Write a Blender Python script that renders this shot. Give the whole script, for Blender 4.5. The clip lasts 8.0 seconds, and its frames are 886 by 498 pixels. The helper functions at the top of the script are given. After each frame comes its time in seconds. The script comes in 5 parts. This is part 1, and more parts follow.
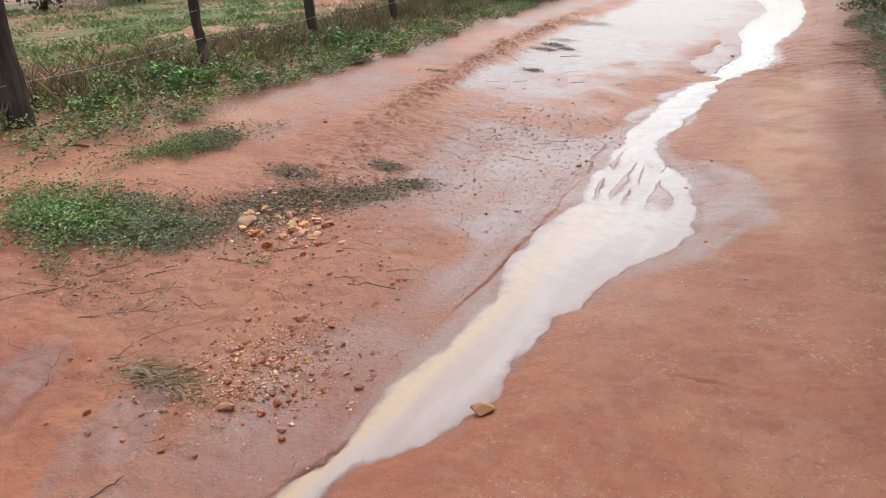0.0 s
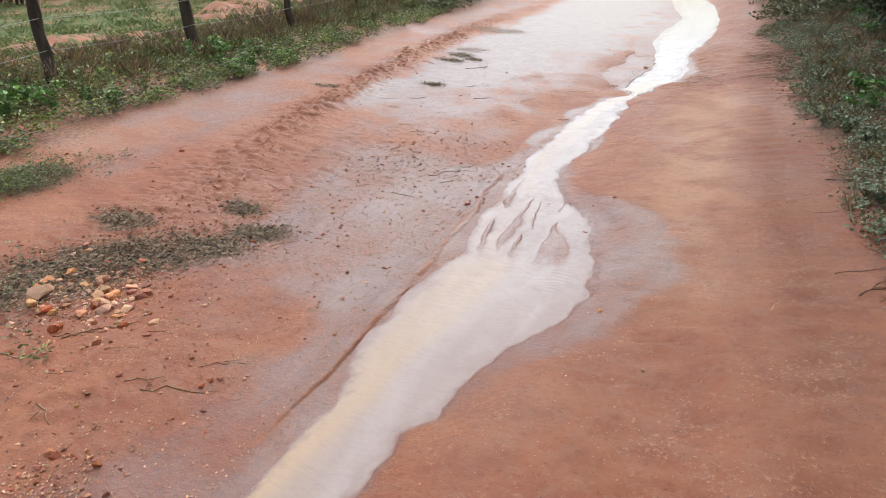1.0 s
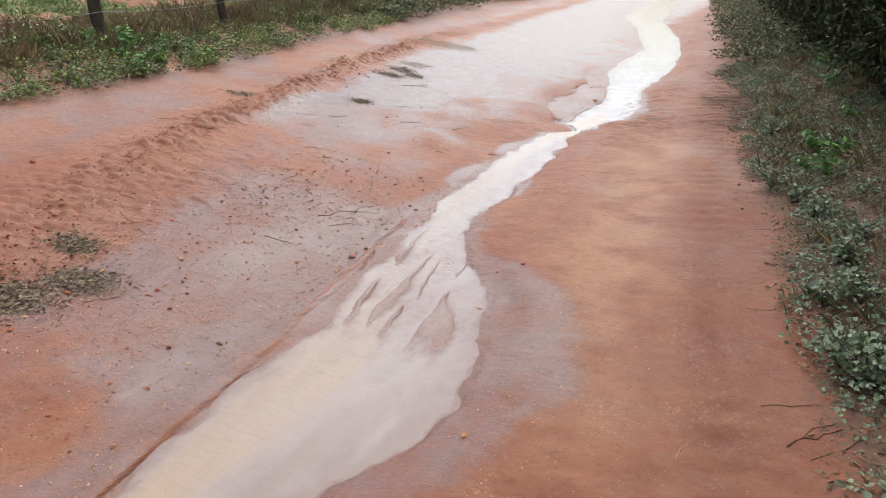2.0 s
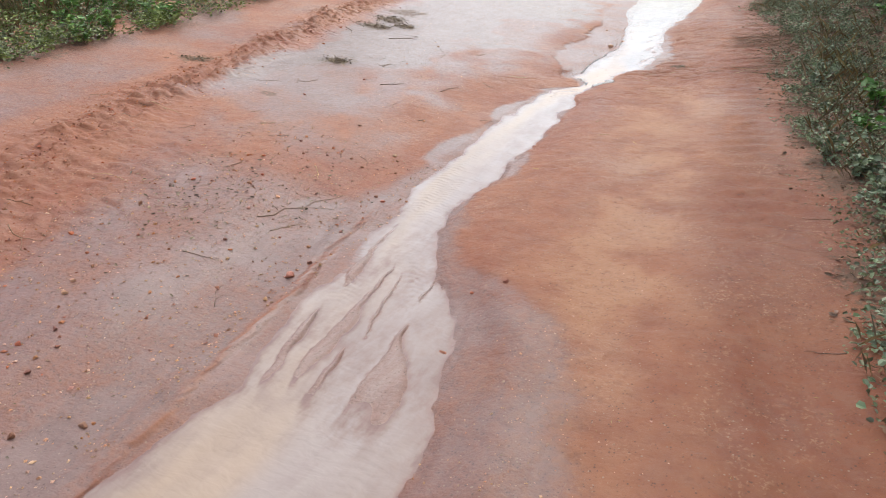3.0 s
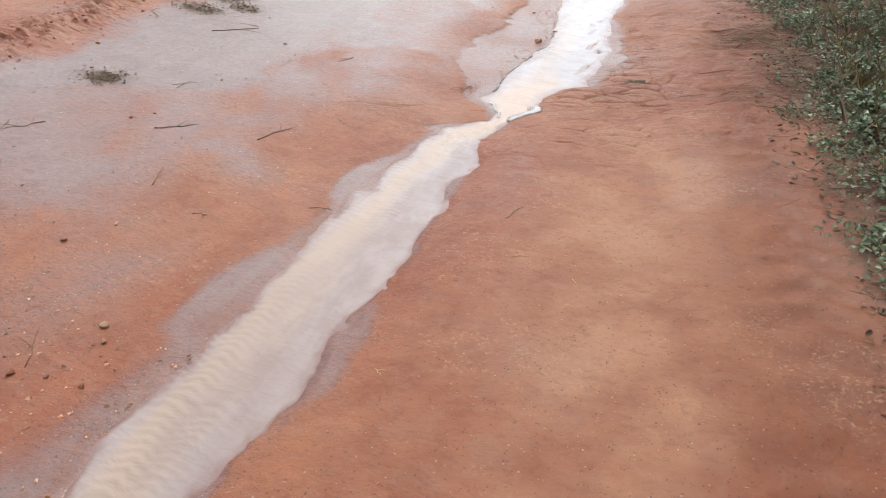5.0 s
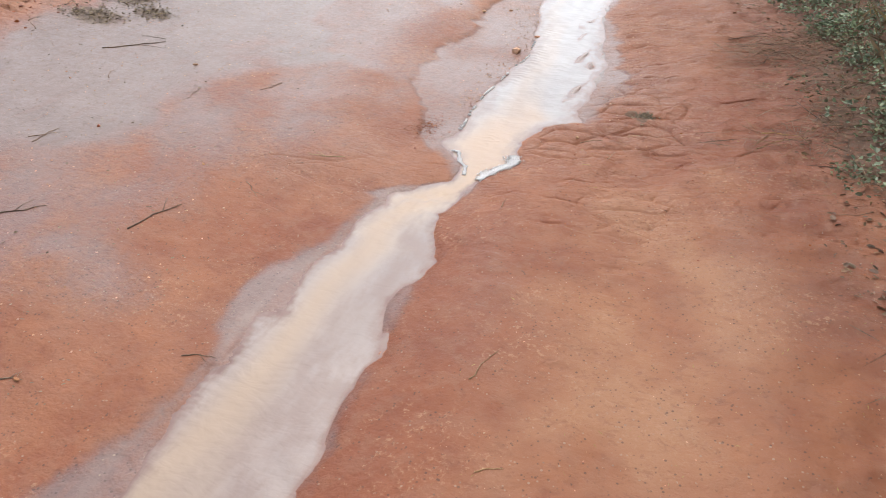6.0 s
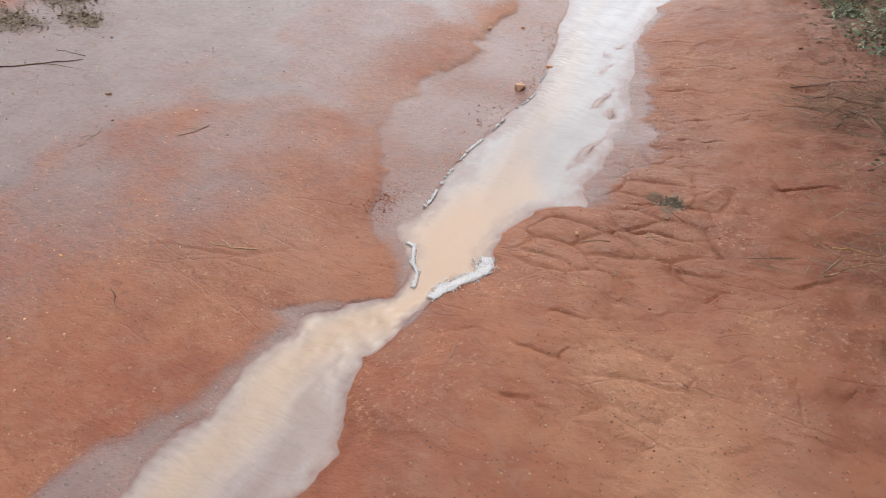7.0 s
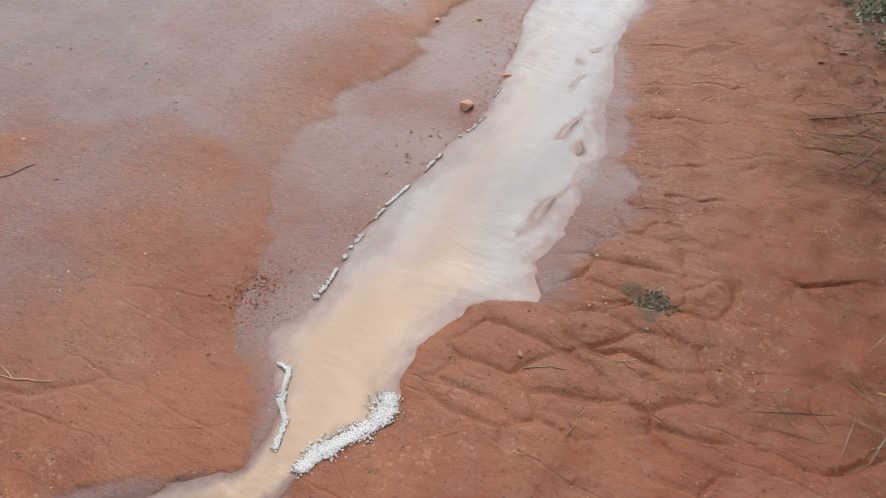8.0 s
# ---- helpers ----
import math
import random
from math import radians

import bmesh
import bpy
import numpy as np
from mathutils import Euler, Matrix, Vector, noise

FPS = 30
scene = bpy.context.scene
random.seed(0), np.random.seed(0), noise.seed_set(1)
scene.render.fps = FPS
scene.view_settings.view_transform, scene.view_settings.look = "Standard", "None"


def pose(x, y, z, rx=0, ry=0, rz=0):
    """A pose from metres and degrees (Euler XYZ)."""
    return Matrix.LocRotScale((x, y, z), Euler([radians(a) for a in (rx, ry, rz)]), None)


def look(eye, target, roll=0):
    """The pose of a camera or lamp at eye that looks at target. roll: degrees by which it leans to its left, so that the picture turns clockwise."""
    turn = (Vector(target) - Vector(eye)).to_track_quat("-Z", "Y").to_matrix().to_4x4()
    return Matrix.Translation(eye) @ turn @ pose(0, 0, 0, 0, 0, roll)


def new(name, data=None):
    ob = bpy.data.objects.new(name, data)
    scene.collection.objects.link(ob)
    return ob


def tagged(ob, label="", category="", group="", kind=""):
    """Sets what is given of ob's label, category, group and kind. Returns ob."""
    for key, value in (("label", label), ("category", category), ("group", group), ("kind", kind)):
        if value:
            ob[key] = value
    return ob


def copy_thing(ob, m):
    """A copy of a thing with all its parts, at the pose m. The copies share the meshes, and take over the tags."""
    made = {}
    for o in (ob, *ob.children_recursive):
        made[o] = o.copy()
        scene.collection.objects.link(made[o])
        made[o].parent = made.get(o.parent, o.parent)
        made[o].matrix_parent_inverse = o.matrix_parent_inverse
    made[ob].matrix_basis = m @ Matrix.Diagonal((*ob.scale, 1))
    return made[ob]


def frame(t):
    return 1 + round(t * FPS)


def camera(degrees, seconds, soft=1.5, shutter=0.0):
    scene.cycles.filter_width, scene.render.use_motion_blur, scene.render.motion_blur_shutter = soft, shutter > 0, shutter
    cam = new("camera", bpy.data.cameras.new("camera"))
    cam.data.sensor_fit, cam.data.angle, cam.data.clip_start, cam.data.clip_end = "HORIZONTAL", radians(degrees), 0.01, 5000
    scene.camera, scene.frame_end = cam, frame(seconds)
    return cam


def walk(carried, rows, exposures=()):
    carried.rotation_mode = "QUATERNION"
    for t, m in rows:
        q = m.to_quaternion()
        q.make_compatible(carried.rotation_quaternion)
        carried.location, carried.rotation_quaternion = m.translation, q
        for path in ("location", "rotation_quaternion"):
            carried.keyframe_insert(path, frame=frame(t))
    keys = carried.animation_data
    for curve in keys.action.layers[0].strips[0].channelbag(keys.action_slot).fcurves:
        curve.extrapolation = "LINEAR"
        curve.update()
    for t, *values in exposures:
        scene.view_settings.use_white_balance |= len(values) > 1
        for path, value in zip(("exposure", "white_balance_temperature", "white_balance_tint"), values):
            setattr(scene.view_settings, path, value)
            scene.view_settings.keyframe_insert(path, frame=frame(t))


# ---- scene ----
cam = camera(64.6, 8.0, soft=1.0)
PATH = [
    (0, (0.041, 0.165, 1.467), (-0.984, 1.705, 0.706), -4.8),
    (0.2, (0.057, 0.334, 1.463), (-0.93, 1.892, 0.691), -6.3),
    (0.5, (0.053, 0.649, 1.422), (-0.739, 2.327, 0.674), -1.5),
    (0.7, (0.021, 0.82, 1.425), (-0.744, 2.49, 0.634), -1.4),
    (1, (-0.003, 1.061, 1.458), (-0.871, 2.69, 0.688), -4.1),
    (1.2, (0.015, 1.249, 1.453), (-0.914, 2.871, 0.742), -2.9),
    (1.5, (0.058, 1.528, 1.474), (-0.842, 3.152, 0.731), -1.9),
    (1.7, (0.05, 1.69, 1.49), (-0.818, 3.331, 0.747), -3.9),
    (2, (0.053, 1.935, 1.473), (-0.719, 3.617, 0.714), 1.3),
    (2.2, (0.034, 2.083, 1.496), (-0.703, 3.765, 0.703), 2.6),
    (3.3, (-0.159, 3.171, 1.394), (-0.969, 4.719, 0.419), -3.4),
    (3.5, (-0.238, 3.373, 1.395), (-0.914, 4.938, 0.349), -0.6),
    (3.8, (-0.307, 3.696, 1.4), (-0.945, 5.316, 0.416), -0.8),
    (4, (-0.339, 3.913, 1.373), (-0.983, 5.57, 0.457), 0.9),
    (4.2, (-0.405, 4.066, 1.387), (-1.093, 5.684, 0.433), 1.5),
    (5.3, (-0.655, 5.543, 1.272), (-1.268, 7.115, 0.197), -0.8),
    (5.5, (-0.711, 5.722, 1.289), (-1.381, 7.235, 0.166), -1.0),
    (5.8, (-0.775, 6.026, 1.304), (-1.466, 7.538, 0.193), -2.7),
    (6, (-0.841, 6.204, 1.299), (-1.408, 7.774, 0.198), -0.3),
    (6.2, (-0.878, 6.355, 1.323), (-1.423, 7.961, 0.263), 2.7),
    (6.5, (-0.9, 6.669, 1.313), (-1.542, 8.252, 0.273), -0.3),
    (7, (-0.906, 7.169, 1.284), (-1.544, 8.668, 0.125), 1.2),
    (7.2, (-0.947, 7.368, 1.286), (-1.514, 8.883, 0.113), 1.7),
    (7.5, (-0.979, 7.641, 1.264), (-1.406, 9.213, 0.103), 5.6),
    (8, (-1.034, 7.973, 1.207), (-1.585, 9.428, -0.049), 3.7),
]
walk(cam, [(t, look(eye, target, roll)) for t, eye, target, roll in PATH],
     exposures=[(0.0, 0.46), (2.0, 0.38), (4.0, 0.46), (6.0, 0.47), (7.0, 0.32), (8.0, 0.18)])

# ---- daylight: a bright overcast sky ----
world = bpy.data.worlds.new("overcast_sky")
scene.world = world
world.use_nodes = True
wt = world.node_tree
sky = wt.nodes.new("ShaderNodeTexSky")
sky.sky_type = 'NISHITA'
sky.sun_disc = False
sky.sun_elevation, sky.sun_rotation = radians(58), radians(-8)
sky.air_density, sky.dust_density, sky.ozone_density = 1.0, 4.0, 1.0
soft_sky = wt.nodes.new("ShaderNodeHueSaturation")
soft_sky.inputs["Saturation"].default_value = 0.6
wt.links.new(sky.outputs[0], soft_sky.inputs["Color"])
wt.links.new(soft_sky.outputs[0], wt.nodes["Background"].inputs[0])
wt.nodes["Background"].inputs[1].default_value = 0.17
sun_data = bpy.data.lights.new("sun", 'SUN')
sun_data.energy, sun_data.angle, sun_data.color = 0.55, radians(90), (1.0, 0.99, 0.97)
sun = new("sun", sun_data)
sun.matrix_world = look((-4.0, 24.0, 38.0), (0, 0, 0))


# ---- materials ----
def base(name, rough=0.7, spec=0.5):
    m = bpy.data.materials.new(name)
    m.use_nodes = True
    b = m.node_tree.nodes["Principled BSDF"]
    b.inputs["Roughness"].default_value = rough
    b.inputs["Specular IOR Level"].default_value = spec
    return m, m.node_tree, b


def ntex(nt, scale, detail=4.0, rough=0.55, stretch=None, distort=0.0):
    n = nt.nodes.new("ShaderNodeTexNoise")
    n.inputs["Scale"].default_value, n.inputs["Detail"].default_value = scale, detail
    n.inputs["Roughness"].default_value, n.inputs["Distortion"].default_value = rough, distort
    co = nt.nodes.new("ShaderNodeTexCoord")
    mp = nt.nodes.new("ShaderNodeMapping")
    mp.inputs["Scale"].default_value = stretch or (1, 1, 1)
    nt.links.new(co.outputs["Object"], mp.inputs[0])
    nt.links.new(mp.outputs[0], n.inputs["Vector"])
    return n.outputs["Fac"]


def span(nt, value, a, b, lo=0.0, hi=1.0):
    n = nt.nodes.new("ShaderNodeMapRange")
    n.interpolation_type = 'SMOOTHSTEP'
    for k, v in zip(("From Min", "From Max", "To Min", "To Max"), (a, b, lo, hi)):
        n.inputs[k].default_value = v
    nt.links.new(value, n.inputs["Value"])
    return n.outputs[0]


def calc(nt, op, a, b):
    n = nt.nodes.new("ShaderNodeMath")
    n.operation = op
    for k, v in enumerate((a, b)):
        if isinstance(v, (int, float)):
            n.inputs[k].default_value = v
        else:
            nt.links.new(v, n.inputs[k])
    return n.outputs[0]


def blend(nt, fac, a, b):
    n = nt.nodes.new("ShaderNodeMix")
    n.data_type = 'RGBA'
    for k, v in ((0, fac), (6, a), (7, b)):
        if isinstance(v, tuple):
            n.inputs[k].default_value = (*v, 1)
        elif isinstance(v, (int, float)):
            n.inputs[k].default_value = v
        else:
            nt.links.new(v, n.inputs[k])
    return n.outputs[2]


def bump(nt, height, dist, strength=1.0, under=None):
    n = nt.nodes.new("ShaderNodeBump")
    n.inputs["Distance"].default_value, n.inputs["Strength"].default_value = dist, strength
    nt.links.new(height, n.inputs["Height"])
    if under is not None:
        nt.links.new(under, n.inputs["Normal"])
    return n.outputs[0]


def attr(nt, name):
    n = nt.nodes.new("ShaderNodeAttribute")
    n.attribute_name = name
    return n.outputs["Fac"]


def cells(nt, scale, feature='F1'):
    n = nt.nodes.new("ShaderNodeTexVoronoi")
    n.feature = feature
    n.inputs["Scale"].default_value = scale
    co = nt.nodes.new("ShaderNodeTexCoord")
    nt.links.new(co.outputs["Object"], n.inputs["Vector"])
    return n


def earth():
    m, nt, b = base("wet_red_earth", 0.6, 0.45)
    big, mid, fine, grit = ntex(nt, 0.9, 3), ntex(nt, 6, 5, 0.6), ntex(nt, 38, 5, 0.65), ntex(nt, 230, 2)
    patch, vein = ntex(nt, 2.3, 4, 0.6), ntex(nt, 17, 4, 0.6, None, 1.2)
    blot = ntex(nt, 14, 3, 0.5)
    col = blend(nt, span(nt, big, 0.38, 0.62), (0.345, 0.111, 0.048), (0.41, 0.16, 0.074))
    col = blend(nt, span(nt, mid, 0.35, 0.7, 0, 0.45), col, (0.225, 0.058, 0.027))
    col = blend(nt, span(nt, blot, 0.5, 0.62, 0, 0.3), col, (0.37, 0.175, 0.105))
    tan = calc(nt, 'MULTIPLY', attr(nt, "tan"), span(nt, patch, 0.35, 0.62, 0.1, 1.0))
    # wet clay tone, with the thicket's shade over the eastern lane put into it
    moist_shade = calc(nt, 'MULTIPLY', attr(nt, "moist_shade"), span(nt, patch, 0.32, 0.62, 0.06, 0.26))
    col = blend(nt, moist_shade, col, (0.18, 0.064, 0.04))
    col = blend(nt, tan, col, blend(nt, mid, (0.47, 0.215, 0.106), (0.53, 0.27, 0.145)))
    crumbly = ntex(nt, 70, 5, 0.7, None, 0.4)
    pale = calc(nt, 'MULTIPLY', calc(nt, 'MULTIPLY', span(nt, crumbly, 0.5, 0.64), span(nt, vein, 0.44, 0.56)), span(nt, patch, 0.45, 0.62))
    col = blend(nt, calc(nt, 'MULTIPLY', pale, 0.8), col, (0.55, 0.3, 0.17))
    scuff = ntex(nt, 27, 5, 0.65, (0.8, 1.3, 1), 0.5)
    col = blend(nt, span(nt, scuff, 0.46, 0.34, 0, 0.22), col, (0.175, 0.046, 0.024))
    col = blend(nt, span(nt, fine, 0.4, 0.28, 0, 0.35), col, (0.2, 0.06, 0.034))
    damp = span(nt, ntex(nt, 1.4, 4, 0.6, (1.0, 0.6, 1)), 0.45, 0.68)
    col = blend(nt, calc(nt, 'MULTIPLY', damp, 0.15), col, (0.24, 0.095, 0.06))
    amount = attr(nt, "silt")
    pink = blend(nt, span(nt, mid, 0.3, 0.7), (0.222, 0.11, 0.09), (0.272, 0.146, 0.124))
    grey = blend(nt, span(nt, mid, 0.3, 0.7), (0.205, 0.138, 0.115), (0.27, 0.193, 0.165))
    siltcol = blend(nt, span(nt, amount, 0.45, 0.95), pink, grey)
    siltcol = blend(nt, span(nt, fine, 0.54, 0.7, 0, 0.4), siltcol, (0.17, 0.095, 0.075))
    streak = ntex(nt, 9, 4, 0.6, (2.4, 0.35, 1), 0.3)
    siltcol = blend(nt, span(nt, streak, 0.42, 0.62, 0, 0.25), siltcol, (0.31, 0.21, 0.18))
    siltcol = blend(nt, span(nt, streak, 0.46, 0.36, 0, 0.3), siltcol, (0.27, 0.128, 0.095))
    edge = calc(nt, 'ADD', amount, calc(nt, 'ADD', span(nt, patch, 0.3, 0.7, -0.16, 0.16), span(nt, fine, 0.3, 0.7, -0.12, 0.12)))
    silt = span(nt, edge, 0.05, 0.85)
    col = blend(nt, silt, col, siltcol)
    col = blend(nt, calc(nt, 'MULTIPLY', attr(nt, "sand"), 0.85), col, blend(nt, span(nt, streak, 0.4, 0.6), (0.37, 0.235, 0.195), (0.43, 0.31, 0.265)))
    litter = span(nt, calc(nt, 'ADD', attr(nt, "litter"), span(nt, fine, 0.3, 0.7, -0.35, 0.35)), 0.35, 0.75)
    col = blend(nt, calc(nt, 'MULTIPLY', litter, 0.75), col, blend(nt, fine, (0.12, 0.088, 0.062), (0.27, 0.205, 0.15)))
    green = span(nt, calc(nt, 'ADD', attr(nt, "grass"), span(nt, mid, 0.3, 0.7, -0.4, 0.4)), 0.4, 0.7)
    col = blend(nt, green, col, blend(nt, fine, (0.09, 0.125, 0.04), (0.2, 0.25, 0.09)))
    speck = cells(nt, 85.0)
    dots = calc(nt, 'MULTIPLY', span(nt, speck.outputs["Distance"], 0.34, 0.2), span(nt, calc(nt, 'ADD', fine, calc(nt, 'MULTIPLY', silt, 0.02)), 0.5, 0.6))
    col = blend(nt, calc(nt, 'MULTIPLY', dots, 0.65), col, blend(nt, span(nt, speck.outputs["Color"], 0.66, 0.76), (0.1, 0.06, 0.045), (0.5, 0.36, 0.26)))
    nt.links.new(col, b.inputs["Base Color"])
    wet = calc(nt, 'MAXIMUM', silt, calc(nt, 'MULTIPLY', damp, 0.3))
    dry = calc(nt, 'MAXIMUM', litter, green)
    rough = calc(nt, 'SUBTRACT', span(nt, fine, 0.3, 0.7, 0.5, 0.68), calc(nt, 'MULTIPLY', wet, 0.2))
    nt.links.new(calc(nt, 'ADD', rough, calc(nt, 'MULTIPLY', dry, 0.35)), b.inputs["Roughness"])
    film = calc(nt, 'MULTIPLY', calc(nt, 'SUBTRACT', 1.0, dry), calc(nt, 'ADD', calc(nt, 'MULTIPLY', calc(nt, 'MAXIMUM', wet, attr(nt, "sand")), 0.5), 0.02))
    nt.links.new(film, b.inputs["Coat Weight"])
    b.inputs["Coat Roughness"].default_value = 0.2
    b.inputs["Coat IOR"].default_value = 1.33
    crease = span(nt, calc(nt, 'ABSOLUTE', calc(nt, 'SUBTRACT', ntex(nt, 7.5, 4, 0.6, None, 0.8), 0.5), 0), 0.0, 0.05)
    firm = calc(nt, 'SUBTRACT', 1.0, calc(nt, 'MULTIPLY', silt, 0.8))
    warp = nt.nodes.new("ShaderNodeVectorMath")
    warp.operation = 'MULTIPLY_ADD'
    wn = nt.nodes.new("ShaderNodeTexNoise")
    wn.inputs["Scale"].default_value, wn.inputs["Detail"].default_value = 5.0, 5.0
    co = nt.nodes.new("ShaderNodeTexCoord")
    nt.links.new(co.outputs["Object"], wn.inputs["Vector"])
    nt.links.new(wn.outputs["Color"], warp.inputs[0])
    warp.inputs[1].default_value = (0.2, 0.1, 0.0)
    nt.links.new(co.outputs["Object"], warp.inputs[2])
    slabs = []
    for scale, stretch in ((2.2, (1.0, 2.6, 1)), (6.5, (1.0, 1.6, 1))):
        mp = nt.nodes.new("ShaderNodeMapping")
        mp.inputs["Scale"].default_value = stretch
        nt.links.new(warp.outputs[0], mp.inputs[0])
        v = cells(nt, scale, 'DISTANCE_TO_EDGE')
        nt.links.new(mp.outputs[0], v.inputs["Vector"])
        slabs.append(span(nt, v.outputs["Distance"], 0.0, 0.022 if scale < 5 else 0.05))
    open_crack = calc(nt, 'MULTIPLY', attr(nt, "crack"), span(nt, mid, 0.36, 0.6, 0.15, 1.0))
    gaps = calc(nt, 'MULTIPLY', calc(nt, 'ADD', slabs[0], calc(nt, 'MULTIPLY', slabs[1], span(nt, mid, 0.48, 0.62, 0.0, 0.5))), open_crack)
    n1 = bump(nt, mid, 0.0035, 0.3)
    lumps = calc(nt, 'MULTIPLY', ntex(nt, 11, 4, 0.55, None, 0.3), firm)
    n2 = bump(nt, lumps, 0.016, 0.55, n1)
    n3 = bump(nt, calc(nt, 'MULTIPLY', crease, calc(nt, 'MULTIPLY', firm, span(nt, blot, 0.44, 0.58, 0.1, 0.6))), 0.002, 0.4, n2)
    n3 = bump(nt, calc(nt, 'MULTIPLY', calc(nt, 'ADD', scuff, crumbly), calc(nt, 'ADD', calc(nt, 'MULTIPLY', firm, 0.7), 0.3)), 0.006, 0.65, n3)
    n3 = bump(nt, gaps, 0.005, 0.55, n3)
    n4 = bump(nt, calc(nt, 'MULTIPLY', fine, span(nt, blot, 0.4, 0.65, 0.35, 1.0)), 0.002, 0.6, n3)
    nt.links.new(bump(nt, calc(nt, 'ADD', grit, dots), 0.0008, 0.5, n4), b.inputs["Normal"])
    nt.links.new(n1, b.inputs["Coat Normal"])
    return m


def muddy():
    m, nt, b = base("muddy_water", 0.07, 0.5)
    swirl, rip = ntex(nt, 1.6, 4, 0.5, (2.2, 0.55, 1), 0.6), ntex(nt, 42, 3, 0.5, (0.45, 1, 1), 0.5)
    silt = blend(nt, span(nt, swirl, 0.3, 0.7), (0.36, 0.275, 0.24), (0.44, 0.36, 0.325))
    col = blend(nt, calc(nt, 'MULTIPLY', attr(nt, "mud"), span(nt, swirl, 0.25, 0.6, 0.7, 1.0)), silt, (0.53, 0.37, 0.225))
    # greyer upstream: milky silt, and the sky's reflection painted into the colour
    col = blend(nt, attr(nt, "milk_sheen"), col, blend(nt, attr(nt, "mud"), blend(nt, span(nt, swirl, 0.35, 0.65), (0.34, 0.325, 0.32), (0.47, 0.46, 0.455)), (0.6, 0.4, 0.255)))
    edge = calc(nt, 'ADD', attr(nt, "thin"), span(nt, ntex(nt, 8, 4, 0.6, (1.5, 0.7, 1)), 0.3, 0.7, -0.25, 0.25))
    col = blend(nt, span(nt, edge, 0.1, 1.0, 0.0, 0.8), col, (0.3, 0.205, 0.175))
    shoal = span(nt, calc(nt, 'ADD', attr(nt, "deep"), span(nt, ntex(nt, 26, 4, 0.6, (1.3, 0.7, 1)), 0.3, 0.7, -0.14, 0.14)), 0.9, 0.1)
    bed = blend(nt, span(nt, ntex(nt, 9, 4, 0.6, (2.4, 0.5, 1)), 0.35, 0.65), (0.235, 0.128, 0.102), (0.3, 0.185, 0.155))
    col = blend(nt, shoal, col, bed)
    nt.links.new(col, b.inputs["Base Color"])
    b.inputs["IOR"].default_value = 1.45
    b.inputs["Coat Weight"].default_value, b.inputs["Coat Roughness"].default_value, b.inputs["Coat IOR"].default_value = 0.5, 0.05, 1.33
    nt.links.new(span(nt, edge, 0.2, 0.9, 0.06, 0.2), b.inputs["Roughness"])
    wave = ntex(nt, 13, 3, 0.5, (0.6, 1.0, 1), 0.7)
    nt.links.new(bump(nt, rip, 0.0022, 0.6, bump(nt, wave, 0.006, 0.6)), b.inputs["Normal"])
    return m


def plain(name, a, c, rough, scale, spec=0.4, stretch=None, relief=0.004, random_by=""):
    m, nt, b = base(name, rough, spec)
    f = ntex(nt, scale, 5, 0.6, stretch)
    col = blend(nt, span(nt, f, 0.3, 0.7), a, c)
    if random_by:
        n = nt.nodes.new("ShaderNodeObjectInfo" if random_by == "object" else "ShaderNodeNewGeometry")
        r = n.outputs["Random" if random_by == "object" else "Random Per Island"]
        h = nt.nodes.new("ShaderNodeHueSaturation")
        nt.links.new(span(nt, r, 0, 1, 0.72, 1.4), h.inputs["Value"])
        nt.links.new(span(nt, calc(nt, 'FRACT', calc(nt, 'MULTIPLY', r, 7.31), 0), 0, 1, 0.49, 0.512), h.inputs["Hue"])
        nt.links.new(span(nt, calc(nt, 'FRACT', calc(nt, 'MULTIPLY', r, 3.77), 0), 0, 1, 0.85, 1.15), h.inputs["Saturation"])
        nt.links.new(col, h.inputs["Color"])
        col = h.outputs[0]
    nt.links.new(col, b.inputs["Base Color"])
    nt.links.new(bump(nt, f, relief, 0.6), b.inputs["Normal"])
    return m


EARTH, WATER = earth(), muddy()
ROCK = plain("rust_laterite", (0.34, 0.105, 0.05), (0.5, 0.19, 0.095), 0.55, 45, 0.4, None, 0.004, "object")
PALE_ROCK = plain("pale_sandstone", (0.6, 0.28, 0.13), (0.7, 0.42, 0.24), 0.6, 40, 0.4, None, 0.004, "object")
GRAVEL = plain("laterite_gravel", (0.5, 0.25, 0.15), (0.68, 0.44, 0.28), 0.6, 60, 0.4, None, 0.003, "island")
PEBBLE = plain("rust_pebble", (0.3, 0.11, 0.055), (0.46, 0.2, 0.105), 0.55, 60, 0.4, None, 0.003, "island")
BARK = plain("weathered_dark_bark", (0.035, 0.026, 0.02), (0.11, 0.085, 0.065), 0.85, 18, 0.3, (1, 1, 0.12), 0.02)
TWIG = plain("wet_brown_twig", (0.15, 0.09, 0.058), (0.3, 0.195, 0.125), 0.7, 60, 0.4, None, 0.002, "object")
STRAW = plain("dry_straw", (0.42, 0.27, 0.13), (0.62, 0.44, 0.24), 0.7, 60, 0.3, None, 0.001, "object")
LITTER = plain("rotting_leaf_litter", (0.15, 0.115, 0.075), (0.36, 0.28, 0.185), 0.75, 30, 0.3, None, 0.002, "island")
CANOPY_LEAF = plain("canopy_leaf", (0.03, 0.045, 0.018), (0.07, 0.085, 0.035), 0.6, 5, 0.3, None, 0.002, "island")
GREY_LEAF = plain("grey_green_leaf", (0.19, 0.25, 0.14), (0.36, 0.43, 0.27), 0.42, 12, 0.5, None, 0.002, "island")
